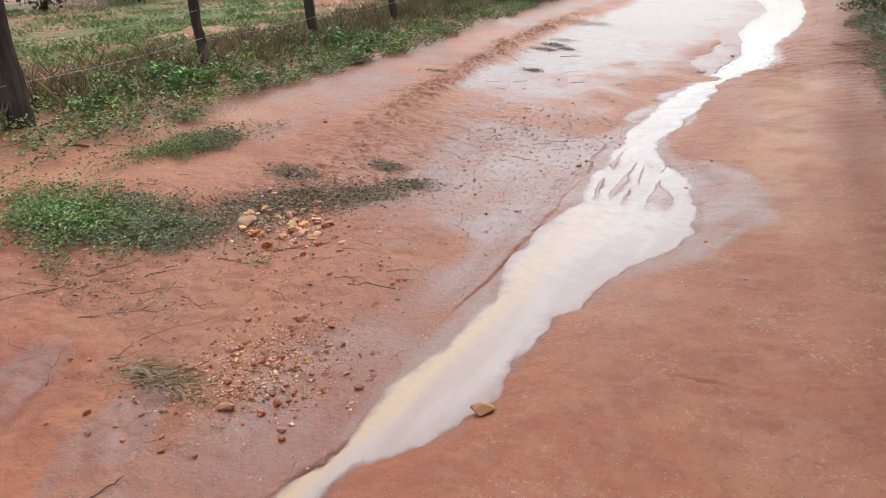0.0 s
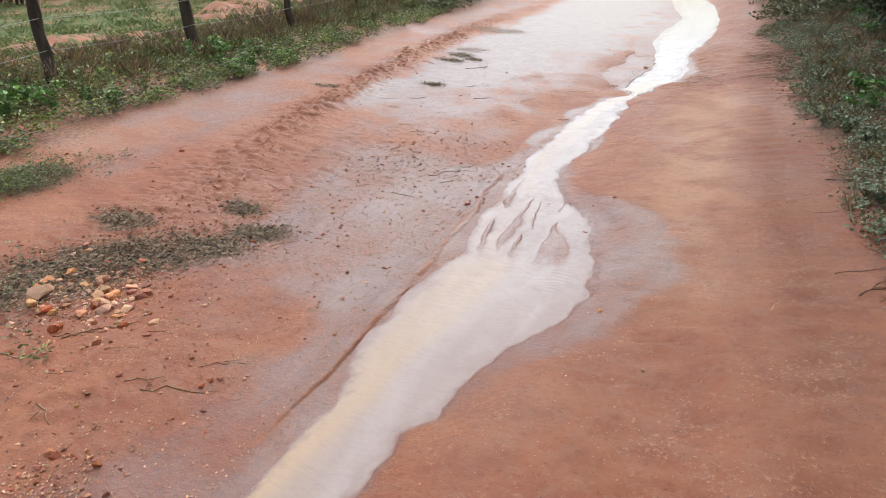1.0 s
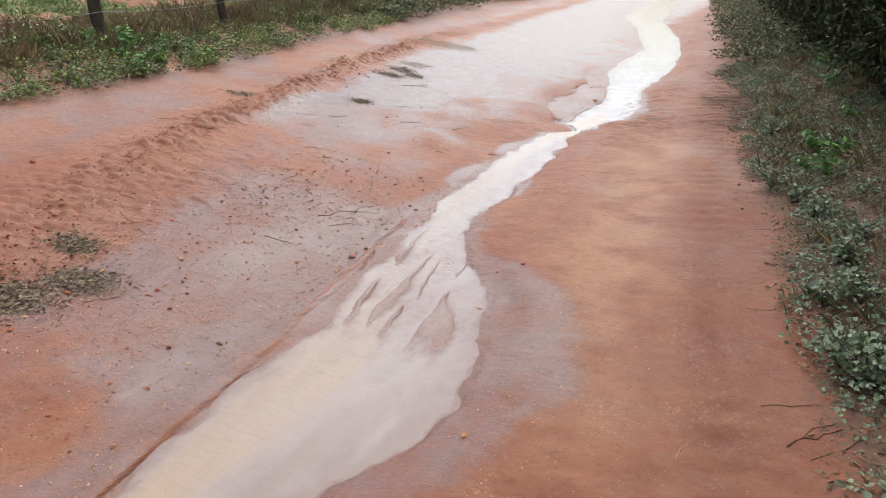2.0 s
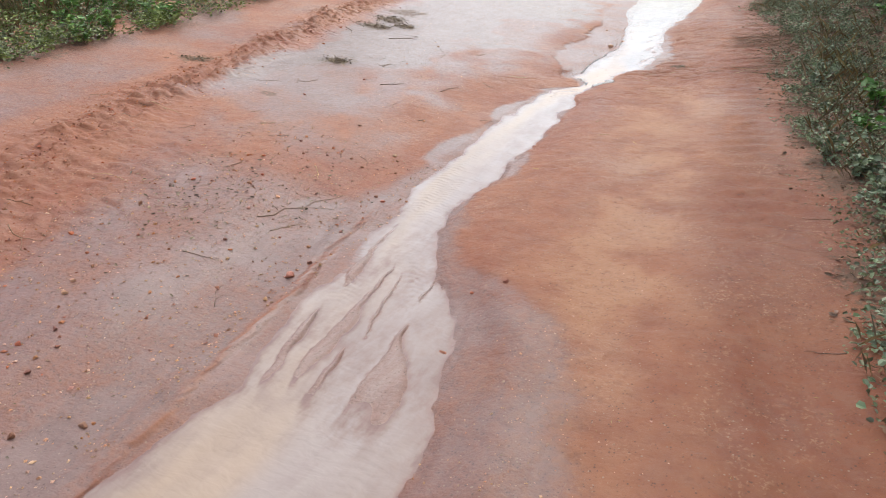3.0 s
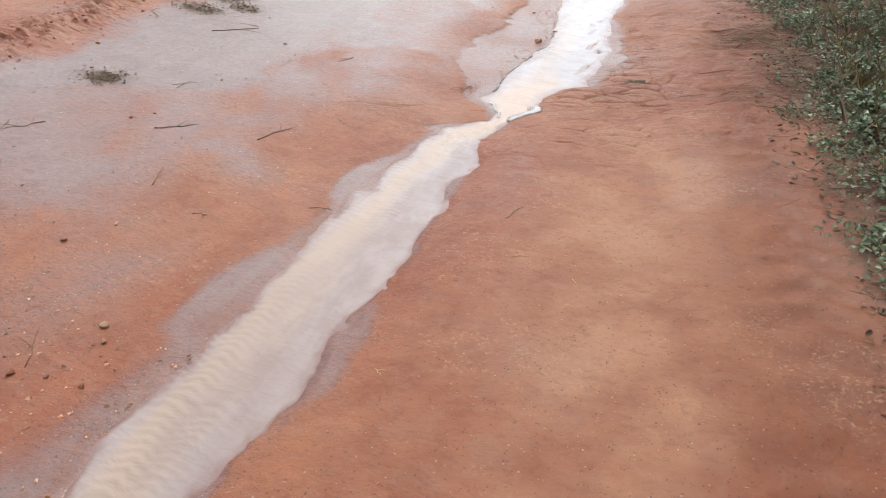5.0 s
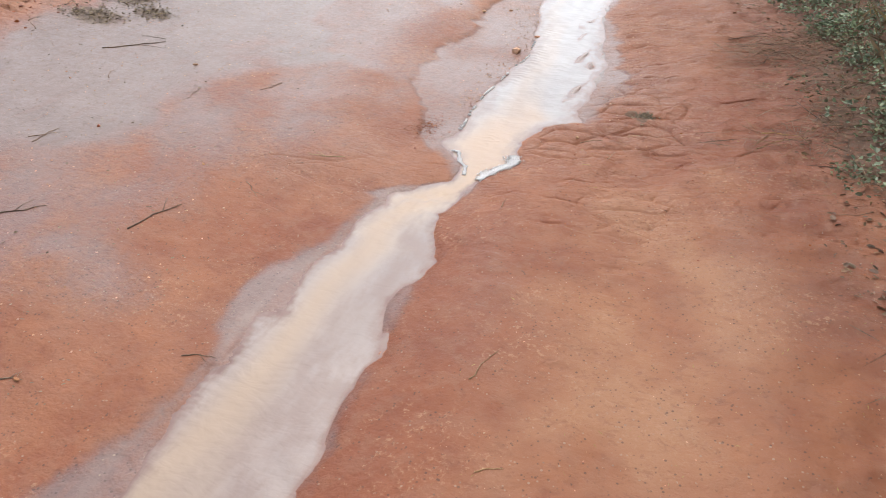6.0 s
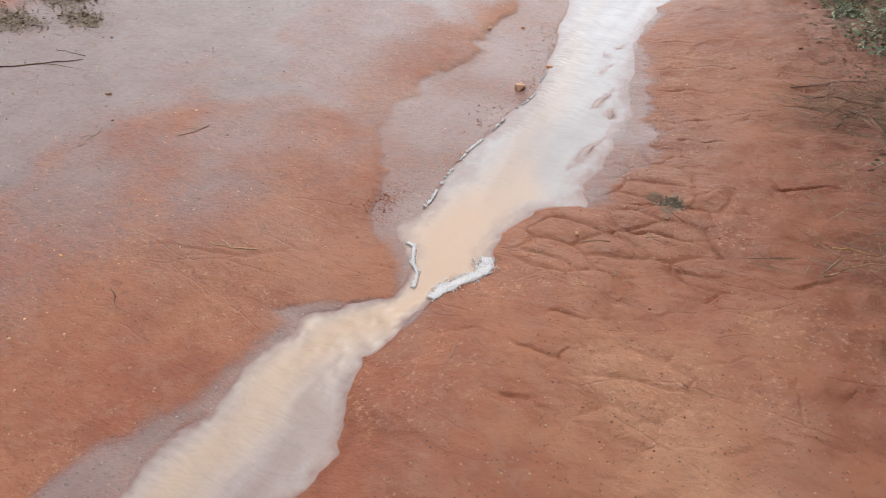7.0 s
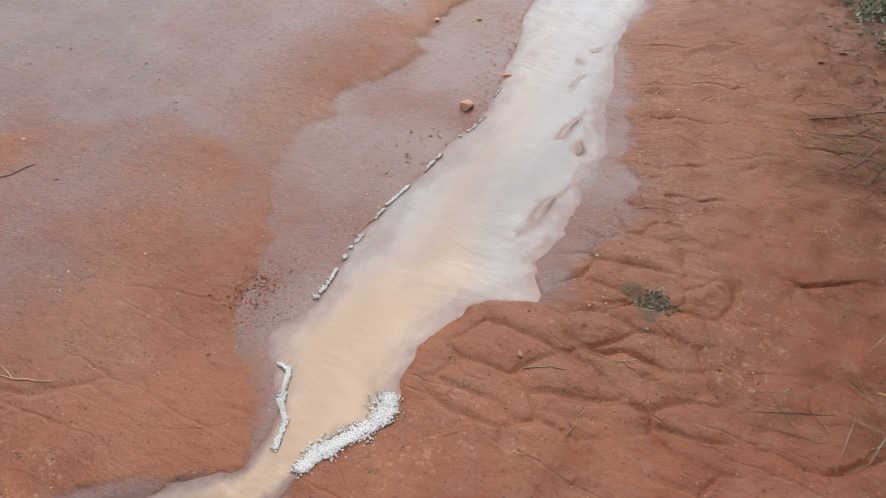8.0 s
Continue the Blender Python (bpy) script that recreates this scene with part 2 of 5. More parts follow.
LEAF = plain("weed_leaf", (0.17, 0.225, 0.065), (0.31, 0.38, 0.13), 0.5, 12, 0.4, None, 0.002, "island")
DARK_LEAF = plain("dull_verge_leaf", (0.16, 0.18, 0.1), (0.3, 0.32, 0.19), 0.6, 9, 0.3, None, 0.002, "island")
BRIGHT_LEAF = plain("fresh_green_leaf", (0.13, 0.27, 0.07), (0.26, 0.44, 0.14), 0.45, 12, 0.4, None, 0.002, "island")
DRY_GRASS = plain("dry_grass", (0.22, 0.155, 0.085), (0.42, 0.32, 0.18), 0.8, 10, 0.2, None, 0.001, "island")
GRASS = plain("pasture_grass", (0.13, 0.19, 0.065), (0.27, 0.34, 0.14), 0.6, 10, 0.3, None, 0.001, "island")
WIRE = plain("galvanised_wire", (0.3, 0.3, 0.3), (0.5, 0.5, 0.5), 0.45, 30, 0.5)
DEAD_LEAF = plain("brown_fallen_leaf", (0.17, 0.105, 0.065), (0.33, 0.22, 0.14), 0.7, 30, 0.3, None, 0.002, "island")
CRUMB = plain("red_clay_crumb", (0.31, 0.1, 0.048), (0.41, 0.155, 0.08), 0.65, 50, 0.3, None, 0.003, "island")
FOAM = plain("white_foam", (0.82, 0.8, 0.77), (0.92, 0.91, 0.89), 0.25, 90, 0.5)

# -- land --
ROAD_LEAN = 0.11


def across(x, y):
    """Distance across the track from its middle line; the track leans to the west as it runs north."""
    return x + ROAD_LEAN * (y - 6.0)


def scramble(h):
    h = (h ^ (h >> np.uint32(13))) * np.uint32(1274126177)
    return ((h ^ (h >> np.uint32(16))) & np.uint32(0xFFFF)).astype(np.float32) / np.float32(65535)


def lattice(ix, iy, seed):
    key = np.uint32((seed * 1442695041) & 0xFFFFFFFF)
    return scramble(ix.astype(np.int32).astype(np.uint32) * np.uint32(374761393) + iy.astype(np.int32).astype(np.uint32) * np.uint32(668265263) + key)


def value_noise(x, y, seed):
    ix, iy = np.floor(x), np.floor(y)
    fx, fy = (x - ix).astype(np.float32), (y - iy).astype(np.float32)
    fx, fy = fx * fx * (3 - 2 * fx), fy * fy * (3 - 2 * fy)
    kx = ix.astype(np.int32).astype(np.uint32) * np.uint32(374761393)
    ky = iy.astype(np.int32).astype(np.uint32) * np.uint32(668265263) + np.uint32((seed * 1442695041) & 0xFFFFFFFF)
    kx1, ky1 = kx + np.uint32(374761393), ky + np.uint32(668265263)
    a, b, c, d = scramble(kx + ky), scramble(kx1 + ky), scramble(kx + ky1), scramble(kx1 + ky1)
    a += (b - a) * fx
    c += (d - c) * fx
    return a + (c - a) * fy


def fbm(x, y, size, octaves=4, seed=1):
    """Fractal noise about 0, between -1 and 1; size: metres of the largest lumps."""
    total, gain, norm = 0, 1.0, 0
    x, y = 0.79 * x - 0.61 * y, 0.61 * x + 0.79 * y
    for k in range(octaves):
        x, y = 0.86 * x - 0.51 * y, 0.51 * x + 0.86 * y
        total = total + gain * (value_noise(x / size * 2 ** k + 17.3 * k, y / size * 2 ** k + 5.1 * k, seed + k) * 2 - 1)
        norm, gain = norm + gain, gain * 0.55
    return total / norm * 1.6


def step(a, b, v):
    s = np.clip((v - a) / (b - a), 0, 1)
    return s * s * (3 - 2 * s)


def clods(x, y):
    """Distance between the nearest and second nearest of scattered points: small along the cracks between clods."""
    ix, iy = np.floor(x), np.floor(y)
    near = np.full(x.shape, 9.0)
    second = near.copy()
    for dx in (-1, 0, 1):
        for dy in (-1, 0, 1):
            px, py = ix + dx + lattice(ix + dx, iy + dy, 5), iy + dy + lattice(ix + dx, iy + dy, 6)
            d = np.hypot(px - x, py - y)
            second = np.minimum(second, np.maximum(near, d))
            near = np.minimum(near, d)
    return second - near


# the two shores up the stream, as y and x
WEST = np.array([(-3, -1.15), (1.0, -1.42), (1.55, -1.4), (1.72, -1.46), (1.95, -1.5), (2.4, -1.5), (2.86, -1.54), (3.22, -1.62), (3.6, -1.69), (4.26, -1.7), (4.55, -1.77), (5.05, -1.83), (5.45, -1.89),
                 (5.8, -1.87), (6.1, -1.94), (7.3, -1.96), (7.85, -1.94), (8.05, -1.89), (8.2, -1.88), (8.33, -1.84), (8.38, -1.86), (8.46, -1.77), (8.52, -1.7), (8.6, -1.625), (8.66, -1.63), (8.75, -1.665), (8.86, -1.75), (8.92, -1.78),
                 (9.15, -1.765), (9.4, -1.78), (9.65, -1.77), (9.96, -1.73), (10.13, -1.715), (10.38, -1.73), (10.71, -1.765), (11.1, -1.84), (11.5, -1.92)])
EAST = np.array([(-3, -0.95), (1.0, -1.27), (1.55, -1.26), (1.72, -1.13), (1.95, -1.07), (2.62, -1.07), (2.74, -1.1), (2.86, -1.02), (3.22, -1.0), (3.42, -0.91), (3.6, -0.85), (3.82, -0.8), (4.0, -0.785), (4.26, -0.84), (4.8, -0.97),
                 (5.05, -1.15), (5.45, -1.39), (5.6, -1.47), (6.1, -1.52), (6.35, -1.48), (7.3, -1.53), (7.6, -1.54), (7.85, -1.59), (8.05, -1.57), (8.2, -1.63), (8.33, -1.65), (8.38, -1.61), (8.52, -1.555), (8.67, -1.55), (8.75, -1.51), (8.82, -1.47),
                 (8.92, -1.485), (9.04, -1.515), (9.22, -1.46), (9.27, -1.39), (9.31, -1.3), (9.45, -1.335), (9.65, -1.31), (9.96, -1.28), (10.13, -1.29), (10.38, -1.34), (10.71, -1.39), (11.1, -1.44), (11.5, -1.45)])
FAR_WEST = np.array([(12.2, -2.1), (13.5, -2.2), (15.6, -2.2), (18, -2.75), (20, -3.15), (23.6, -4.2), (33, -5.2), (60, -8.5), (500, -57)])
FAR_EAST = np.array([(12.2, -1.38), (13.5, -1.4), (15.6, -1.6), (18, -1.95), (20, -2.4), (23.6, -3.2), (33, -4.1), (60, -7.3), (500, -55)])
WEST, EAST = np.vstack([WEST, FAR_WEST]), np.vstack([EAST, FAR_EAST])
PROFILE_U = [-300, -60, -30, -14, -9, -7.2, -6.4, -5.2, -4.4, -3.5, -3.0, -2.2, -1.6, -0.7, -0.1, 0.4, 1.0, 2.0, 4.0, 300]
PROFILE_Z = [2.7, 1.7, 1.4, 1.05, 0.8, 0.67, 0.58, 0.39, 0.28, 0.17, 0.11, 0.03, 0.0, 0.02, 0.07, 0.13, 0.2, 0.28, 0.36, 1.5]
APRON_Y = [0, 1.5, 2.5, 3.2, 4.0, 4.8, 5.5, 6.0, 6.4, 8.3, 8.7, 8.95, 9.2, 9.8, 10.4, 10.8, 12, 16, 30, 500]
APRON_W = [0.4, 0.45, 0.4, 0.22, 0.45, 0.7, 0.4, 0.1, 0.06, 0.08, 0.05, 0.13, 0.38, 0.56, 0.5, 0.35, 0.3, 0.35, 0.6, 2]
EASTERN_Y = [0, 2.9, 3.4, 3.9, 4.6, 5.0, 5.3, 6, 8.0, 8.4, 9.2, 9.27, 9.5, 9.88, 10.12, 10.4, 11, 500]
EASTERN_W = [0.03, 0.04, 0.22, 0.34, 0.42, 0.4, 0.12, 0.05, 0.04, 0.01, 0.02, 0.06, 0.16, 0.19, 0.12, 0.06, 0.04, 0.1]


def ridge_line(y):
    """Where the crumbled ridge between the two lanes runs, across the track."""
    return np.interp(y, [3, 4, 4.9, 6.2, 7.5, 9.5], [-3.35, -3.53, -3.7, -4.05, -4.12, -4.3])


def verge_line(y):
    """Where the growth on the eastern verge begins, across the track."""
    return np.interp(y, [2, 4.2, 5.8, 6.4, 6.8, 7.2, 8.9, 9.8, 10.5, 11.3, 13], [0.28, 0.24, 0.27, 0.34, 0.22, 0.15, 0.15, 0.21, 0.24, 0.08, 0.15])


def banks(y):
    w = np.interp(y, WEST[:, 0], WEST[:, 1]) + 0.013 * fbm(y, y * 0 + 3.0, 0.14, 5, 11)
    e = np.interp(y, EAST[:, 0], EAST[:, 1]) + 0.013 * fbm(y, y * 0 + 9.0, 0.14, 5, 12)
    return w, e


# sand bars of the fan: upstream tip, downstream end, half width
BARS = ((-1.73, 5.68, -1.61, 5.0, 0.034), (-1.51, 5.24, -1.38, 4.36, 0.05), (-1.45, 5.2, -1.33, 4.72, 0.022), (-1.22, 4.82, -1.0, 4.1, 0.105),
        (-1.29, 5.18, -1.25, 4.98, 0.02), (-1.75, 5.02, -1.62, 3.95, 0.045), (-1.61, 4.86, -1.47, 4.22, 0.045), (-1.83, 5.3, -1.77, 4.9, 0.02), (-1.35, 4.6, -1.22, 4.12, 0.045),
        (-1.33, 9.98, -1.42, 9.55, 0.06), (-1.4, 10.42, -1.47, 10.1, 0.055), (-1.46, 10.7, -1.52, 10.45, 0.05), (-1.56, 10.95, -1.55, 10.7, 0.05), (-1.36, 10.2, -1.36, 10.05, 0.05), (-1.46, 11.0, -1.5, 10.86, 0.05), (-1.32, 9.62, -1.36, 9.42, 0.055))
# cracks across the eastern lane: y at the west end, x from, x to
CRACKS = ((10.61, -1.27, -0.86), (10.05, -1.15, -0.97), (9.71, -1.09, -0.96), (9.48, -0.95, -0.81), (9.2, -1.12, -0.78), (8.48, -1.5, -1.36), (8.52, -1.28, -1.12), (8.71, -1.23, -1.09), (10.16, -0.9, -0.7), (9.34, -1.15, -0.95),
          (9.9, -1.05, -0.85), (10.35, -1.2, -0.95), (11.0, -1.3, -0.8), (11.5, -1.35, -0.7), (9.05, -0.75, -0.5), (8.3, -1.3, -1.15), (9.6, -0.7, -0.45), (10.3, -0.75, -0.4), (12.0, -1.3, -0.7), (12.6, -1.3, -0.6),
          (2.38, -0.48, -0.15), (2.28, -0.24, -0.01), (2.67, -0.43, -0.24), (3.54, -0.49, -0.33), (2.97, -0.51, -0.4), (3.2, -0.5, -0.3), (2.5, -0.1, 0.1))


def bar_shape(x, y):
    """Height (0 to 1) of the leaf-shaped bars, and how near a place is to their cut edges."""
    lift, cut = np.zeros(x.shape), np.zeros(x.shape)
    wx = x + 0.03 * fbm(x, y * 0.6, 0.16, 4, 301)
    for x0, y0, x1, y1, w in BARS:
        near = (y < y0 + 0.1) & (y > y1 - 0.15) & (np.abs(x - (x0 + x1) / 2) < 0.35)
        s = np.clip((y0 - y[near]) / (y0 - y1), -0.2, 1.25)
        half = 1.3 * w * np.clip(s, 0, 1) ** 0.75 * step(1.25, 0.8, s)
        d = (wx[near] - (x0 + (x1 - x0) * s)) * (1 if x1 > x0 else -1)
        inside = half - np.abs(d)
        sharp = 0.012 if y0 < 7 else 0.05
        top = np.where(d < 0, step(-0.004, sharp, inside), step(-0.01, 0.07, inside)) * (half > 0.003)
        lift[near] = np.maximum(lift[near], top)
        cut[near] = np.maximum(cut[near], np.exp(-((half + d) / 0.007) ** 2) * (half > 0.006) * step(0.05, 0.2, s))
    return lift, cut


LEVEL_Y = [0, 3, 8.3, 8.62, 9.2, 10, 11, 12.5, 500]
LEVEL_Z = [-0.045, -0.042, -0.04, -0.032, -0.03, -0.014, 0.02, 0.05, 0.05]


def water_level(y):
    """The stream falls to the south, with a small drop at the outlet of the pool."""
    return np.interp(y, LEVEL_Y, LEVEL_Z)


def rise(y):
    """The whole track climbs a little to the north."""
    return 0.075 * step(9.0, 11.6, y)


def land(x, y):
    """Height of the ground and its cover: silt, tan clay, litter and grass, each 0 to 1."""
    u = across(x, y)
    west, east = banks(y + 0.022 * fbm(x, y, 0.11, 3, 13))
    inside = np.minimum(x - west, east - x)
    away_w, away_e = west - x, x - east
    z = np.interp(u, PROFILE_U, PROFILE_Z) + rise(y) - 0.09 * step(-2.4, -3.3, u) * step(-5.6, -4.6, u) * step(6.4, 3.2, y)
    far = step(12, 30, np.abs(y - 6)) + step(6, 16, np.abs(u + 2))
    wob = fbm(x, y, 0.5, 4, 21)
    calm = step(-5.0, -4.3, u)
    rough = 0.012 * fbm(x, y, 0.9, 2, 31) + 0.001 * calm * fbm(x, y, 0.14, 3, 41)
    apron_w = np.interp(y, APRON_Y, APRON_W) * (1 + 0.25 * wob)
    apron_e = np.interp(y, EASTERN_Y, EASTERN_W) * (1 + 0.3 * wob)
    crisp = 1 - 0.75 * step(5.8, 6.6, y) * step(14, 11.5, y)
    silt = np.maximum(step(0.14 * crisp, -0.14 * crisp, away_w - apron_w + 0.06 * fbm(x, y, 0.3, 3, 33)) * step(-0.05, 0, away_w), (0.78 + 0.22 * step(8, 9, y)) * step(0.02 + 0.07 * crisp, -0.01 - 0.11 * crisp, away_e - apron_e + 0.06 * fbm(x, y, 0.2, 4, 34)) * step(-0.05, 0, away_e))
    pad = 1 - silt
    silt = silt * (0.5 + 0.2 * step(2.4, 3.6, y) - 0.08 * step(8.3, 9.0, y))
    silt = np.maximum(silt, np.where(y < 5.8, step(-0.05, 0.02, inside), step(-0.018, 0.0, inside)) * (0.6 + 0.4 * step(8.6, 9.2, y)))
    # broad washed flat west of the stream
    shore = np.interp(y, [5.6, 6.5, 7.4, 8.1, 9.0, 9.8, 10.6, 11.4, 14, 20], [-4.6, -3.6, -3.15, -3.1, -2.85, -2.6, -2.55, -2.5, -2.4, -3.0])
    flat = step(0.8, -0.5, x - shore + 0.6 * wob) * step(-4.1, -3.75, u + 0.14 * wob) * step(5.9, 7.3, y + 0.6 * wob)
    tongue = step(0.35, -0.35, np.hypot((x + 2.6 + 0.3 * (y - 10.2)) / 0.45, (y - 10.25) / 0.6) - 0.7 + 0.5 * wob)
    silt = np.maximum(silt, flat * (0.95 - 0.85 * tongue))
    pebbly = step(-3.6, -2.9, x + 0.3 * wob) * step(0.2, -0.1, away_w - 1.15) * step(3.2, 3.8, y + 0.3 * wob) * step(6.1, 5.3, y) * step(0, 0.1, away_w)
    silt = np.maximum(silt, 0.58 * pebbly)
    z = z + rough * (1 - 0.65 * silt)
    # channel, its low banks and the sand bars of the fan
    low = np.where(x < (west + east) / 2, step(-0.7, 0.0, inside), step(-0.25, 0.0, inside))
    shelf = 0.045 * fbm(x, y * 0.6, 0.14, 5, 52)
    strand = (x - west) / np.maximum(east - west, 0.05)
    lift, cut = bar_shape(x, y)
    fan = step(3.9, 4.5, y) * step(6.3, 5.3, y)
    upper = step(9.3, 9.6, y) * step(11.8, 11.2, y) * step(0.35, 0.7, strand)
    depth = 0.036 - 0.012 * np.exp(-((y - 8.5) / 0.25) ** 2) - fan * (0.014 + 0.004 * fbm(x, y * 0.4, 0.1, 2, 51)) - upper * (0.018 + 0.006 * fbm(x, y * 0.7, 0.17, 2, 53))
    depth = depth - lift * (0.016 * fan + 0.018 * upper)
    z = z * (1 - low) + (water_level(y) + np.interp(y, [7.4, 8.2, 8.5], [0.014, 0.006, 0.004])) * low - depth * np.where(x < (west + east) / 2, step(np.interp(y, [8.3, 8.5], [-0.02, -0.055]), np.minimum(np.interp(y, [6, 8.3, 8.5], [0.2, 0.12, 0.06]), 0.45 * (east - west)), x - west + shelf * np.interp(y, [8.3, 8.5], [1.0, 0.3])), step(-0.05, 0.09, east - x + shelf))
    z = z - 0.006 * cut * fan
    silt = silt * (1 - 0.12 * lift * fan) * (1 - 0.85 * cut * fan)
    z = z + 0.011 * pad * step(8.7, 9.0, y) * step(12, 11, y) * step(0.1, 0.25, away_w) * step(1.4, 0.9, away_w)
    rills = fbm((x + 0.32 * (y - 5)), y * 0.16, 0.13, 2, 61)
    z = z + 0.008 * rills * silt * step(0.0, 0.12, away_w) * step(7, 5.5, y)
    # a small cut scarp where the fan meets the western silt, and smaller ones beside it
    for off, tall, seed_ in ((0.0, 0.012, 62), (0.085, 0.006, 66), (0.19, 0.006, 68)):
        cutline = x - np.interp(y, [1.5, 3.0, 3.4, 3.85, 4.38, 4.84, 5.18, 5.72, 6.2], [-1.5, -1.55, -1.6, -1.64, -1.71, -1.75, -1.84, -1.9, -2.2]) + off + 0.3 * off * (5 - y) + 0.012 * fbm(x * 0, y, 0.22, 3, seed_)
        here = step(2.3, 2.9, y) * step(5.9, 5.4, y) * step(-0.35, 0.1, fbm(x * 0, y, 0.5, 2, seed_ + 1) + (0.5 if off == 0 else 0))
        z = z + tall * here * step(0.007, -0.007, cutline) * step(-0.16, -0.02, cutline)
        silt = silt * (1 - (0.6 if off == 0 else 0.2) * here * np.exp(-(cutline / 0.006) ** 2))
    # crumbled ridge thrown up between the lanes
    ridge = np.exp(-((u - ridge_line(y) + 0.1 * fbm(y, y * 0, 0.9, 3, 71)) / np.interp(y, [4, 6.5], [0.34, 0.2])) ** 2) * step(2.4, 3.4, y) * np.interp(y, [4, 6.5], [0.5, 1.0])
    z = z + ridge * (0.016 + 0.05 * np.abs(fbm(x, y, 0.1, 4, 72))) * (1 - step(13, 20, y))
    z = z + 0.003 * calm * fbm(x, y, 0.14, 2, 75) * step(-2.1, -2.6, u) * (1 - 0.7 * silt) * step(6.6, 5.4, y)
    broken = step(-4.3, -3.9, u) * step(-2.7, -3.2, u) * step(6.6, 5.6, y) * step(2.9, 3.6, y)
    z = z + broken * 0.018 * np.abs(fbm(x, y, 0.12, 3, 73)) + (0.009 + 0.01 * step(2.8, 2.0, y)) * calm * np.abs(fbm(x, y, 0.16, 3, 74)) * step(-2.0, -2.4, u) * step(4.5, 3.0, y)
    # tyre lugs and shrinkage cracks in the eastern lane
    lane = step(-0.95, -0.7, u) * step(0.3, 0.05, u)
    lugs = np.sin((y + 0.35 * np.abs(u + 0.05)) * 2 * np.pi / 0.17 + 1.2 * wob) * np.exp(-((u + 0.0) / 0.19) ** 2)
    z = z + 0.008 * lugs * step(0.1, 0.5, 0.5 + fbm(x, y, 1.3, 2, 81)) - 0.012 * np.exp(-((u + 0.02) / 0.2) ** 2)
    z = z + 0.005 * np.sin((y + 0.2 * np.abs(u + 0.62)) * 2 * np.pi / 0.15 + 1.5 * wob) * np.exp(-((u + 0.62) / 0.14) ** 2) * step(0.05, 0.2, away_e) * step(5.0, 4.2, y) * step(-0.2, 0.3, fbm(x, y, 0.5, 3, 89) + 0.2)
    z = z - 0.014 * np.exp(-((u + 0.62) / 0.25) ** 2) * step(0, 0.2, away_e)
    wx, wy_ = x + 0.05 * fbm(x, y, 0.3, 3, 82), y + 0.035 * fbm(x, y, 0.25, 3, 84) + 0.06 * u
    pool_side = step(-0.4, -0.7, u + 0.2 * wob)
    gap = np.full(x.shape, 1.0)
    lane_part = (y > 7.4) & (y < 14) & (u > -1.6) & (u < 0.5)
    px, py, near_pool = wx[lane_part], wy_[lane_part], pool_side[lane_part] > 0.1
    gap[lane_part] = np.where(near_pool, clods(px / 0.2, py / 0.12) * 0.12, 1.0)
    torn = step(-0.3, 0.15, fbm(x, y, 0.45, 3, 83)) * step(8.2, 8.7, y + 0.5 * wob) * step(0.3, 0.0, u) * step(0.03, 0.12, away_e) * step(10.0, 9.4, y)
    z = z + torn * (0.007 * pool_side * step(0.0, 0.05, gap) - 0.007 * step(0.009, 0.0, gap))
    for k, (yc, xa, xb) in enumerate(CRACKS):
        mine = (np.abs(y - yc) < 0.35) & (x > xa - 0.1) & (x < xb + 0.15)
        cx, cy_ = x[mine], y[mine]
        off = cy_ - yc - 0.1 * (cx - xa) - 0.06 * fbm(cx, cx * 0 + k, 0.2, 5, 400 + k)
        reach = step(xa - 0.03, xa + 0.06, cx) * step(xb + 0.08, xb - 0.12, cx) * step(0.0, 0.06, away_e[mine])
        width = 0.003 + 0.0055 * step(0.25, 0.9, value_noise(cx / 0.07, cx * 0, 430 + k))
        z[mine] += reach * (0.006 * np.exp(-((off + 0.035) / 0.025) ** 2) - (0.006 + 1.3 * width) * step(width * 1.5, 0.0, np.abs(off)))
    cut = np.abs(y - 8.55 - 0.35 * (x + 2.2) + 0.07 * fbm(x, y, 0.25, 3, 88))
    z = z - 0.007 * step(0.01, 0.0, cut) * step(-2.75, -2.55, x) * step(0.06, 0.12, away_w) * step(-0.3, 0.1, fbm(x, y, 0.5, 2, 90))
    z = z + 0.0035 * fbm(x, y, 0.09, 4, 85) * step(8.0, 8.8, y + 0.4 * wob) * step(0.02, 0.15, away_e) * step(0.4, 0.1, u)
    z = z + 0.006 * fbm(x, y, 0.11, 2, 76) * step(8.0, 8.8, y + 0.4 * wob) * step(0.04, 0.2, away_e) * step(0.3, 0.0, u) + 0.0035 * fbm(x, y, 0.2, 3, 77) * step(0.05, 0.2, away_e) * step(0.4, 0.1, u)
    nicks = step(0.45, 0.75, fbm(x * 0.75, y * 1.4, 0.13, 4, 86)) * step(0.03, 0.2, away_e) * step(0.35, 0.1, u)
    z = z - 0.004 * nicks + 0.0009 * calm * fbm(x, y, 0.07, 3, 87) * (1 - silt)
    spoil = np.exp(-((u + 8.3 + 0.4 * fbm(y, y * 0, 3.0, 2, 92)) / 0.5) ** 2) * step(-0.35, 0.3, fbm(x, y, 1.6, 3, 93) + 0.2)
    z = z + 0.2 * spoil * (0.8 + 0.5 * fbm(x, y, 0.5, 3, 94))
    z = z + far * 0.05 * fbm(x, y, 4.0, 3, 91)
    tan = step(-1.15, -0.75, u + 0.15 * wob) * step(-0.16, -0.5, u + 0.1 * wob) * step(0.1, 0.35, away_e) * step(3, 5.5, y) * step(9.3, 8.0, y + 0.3 * wob) + 0.5 * step(-4.4, -4.8, u) * step(-6.2, -5.4, u)
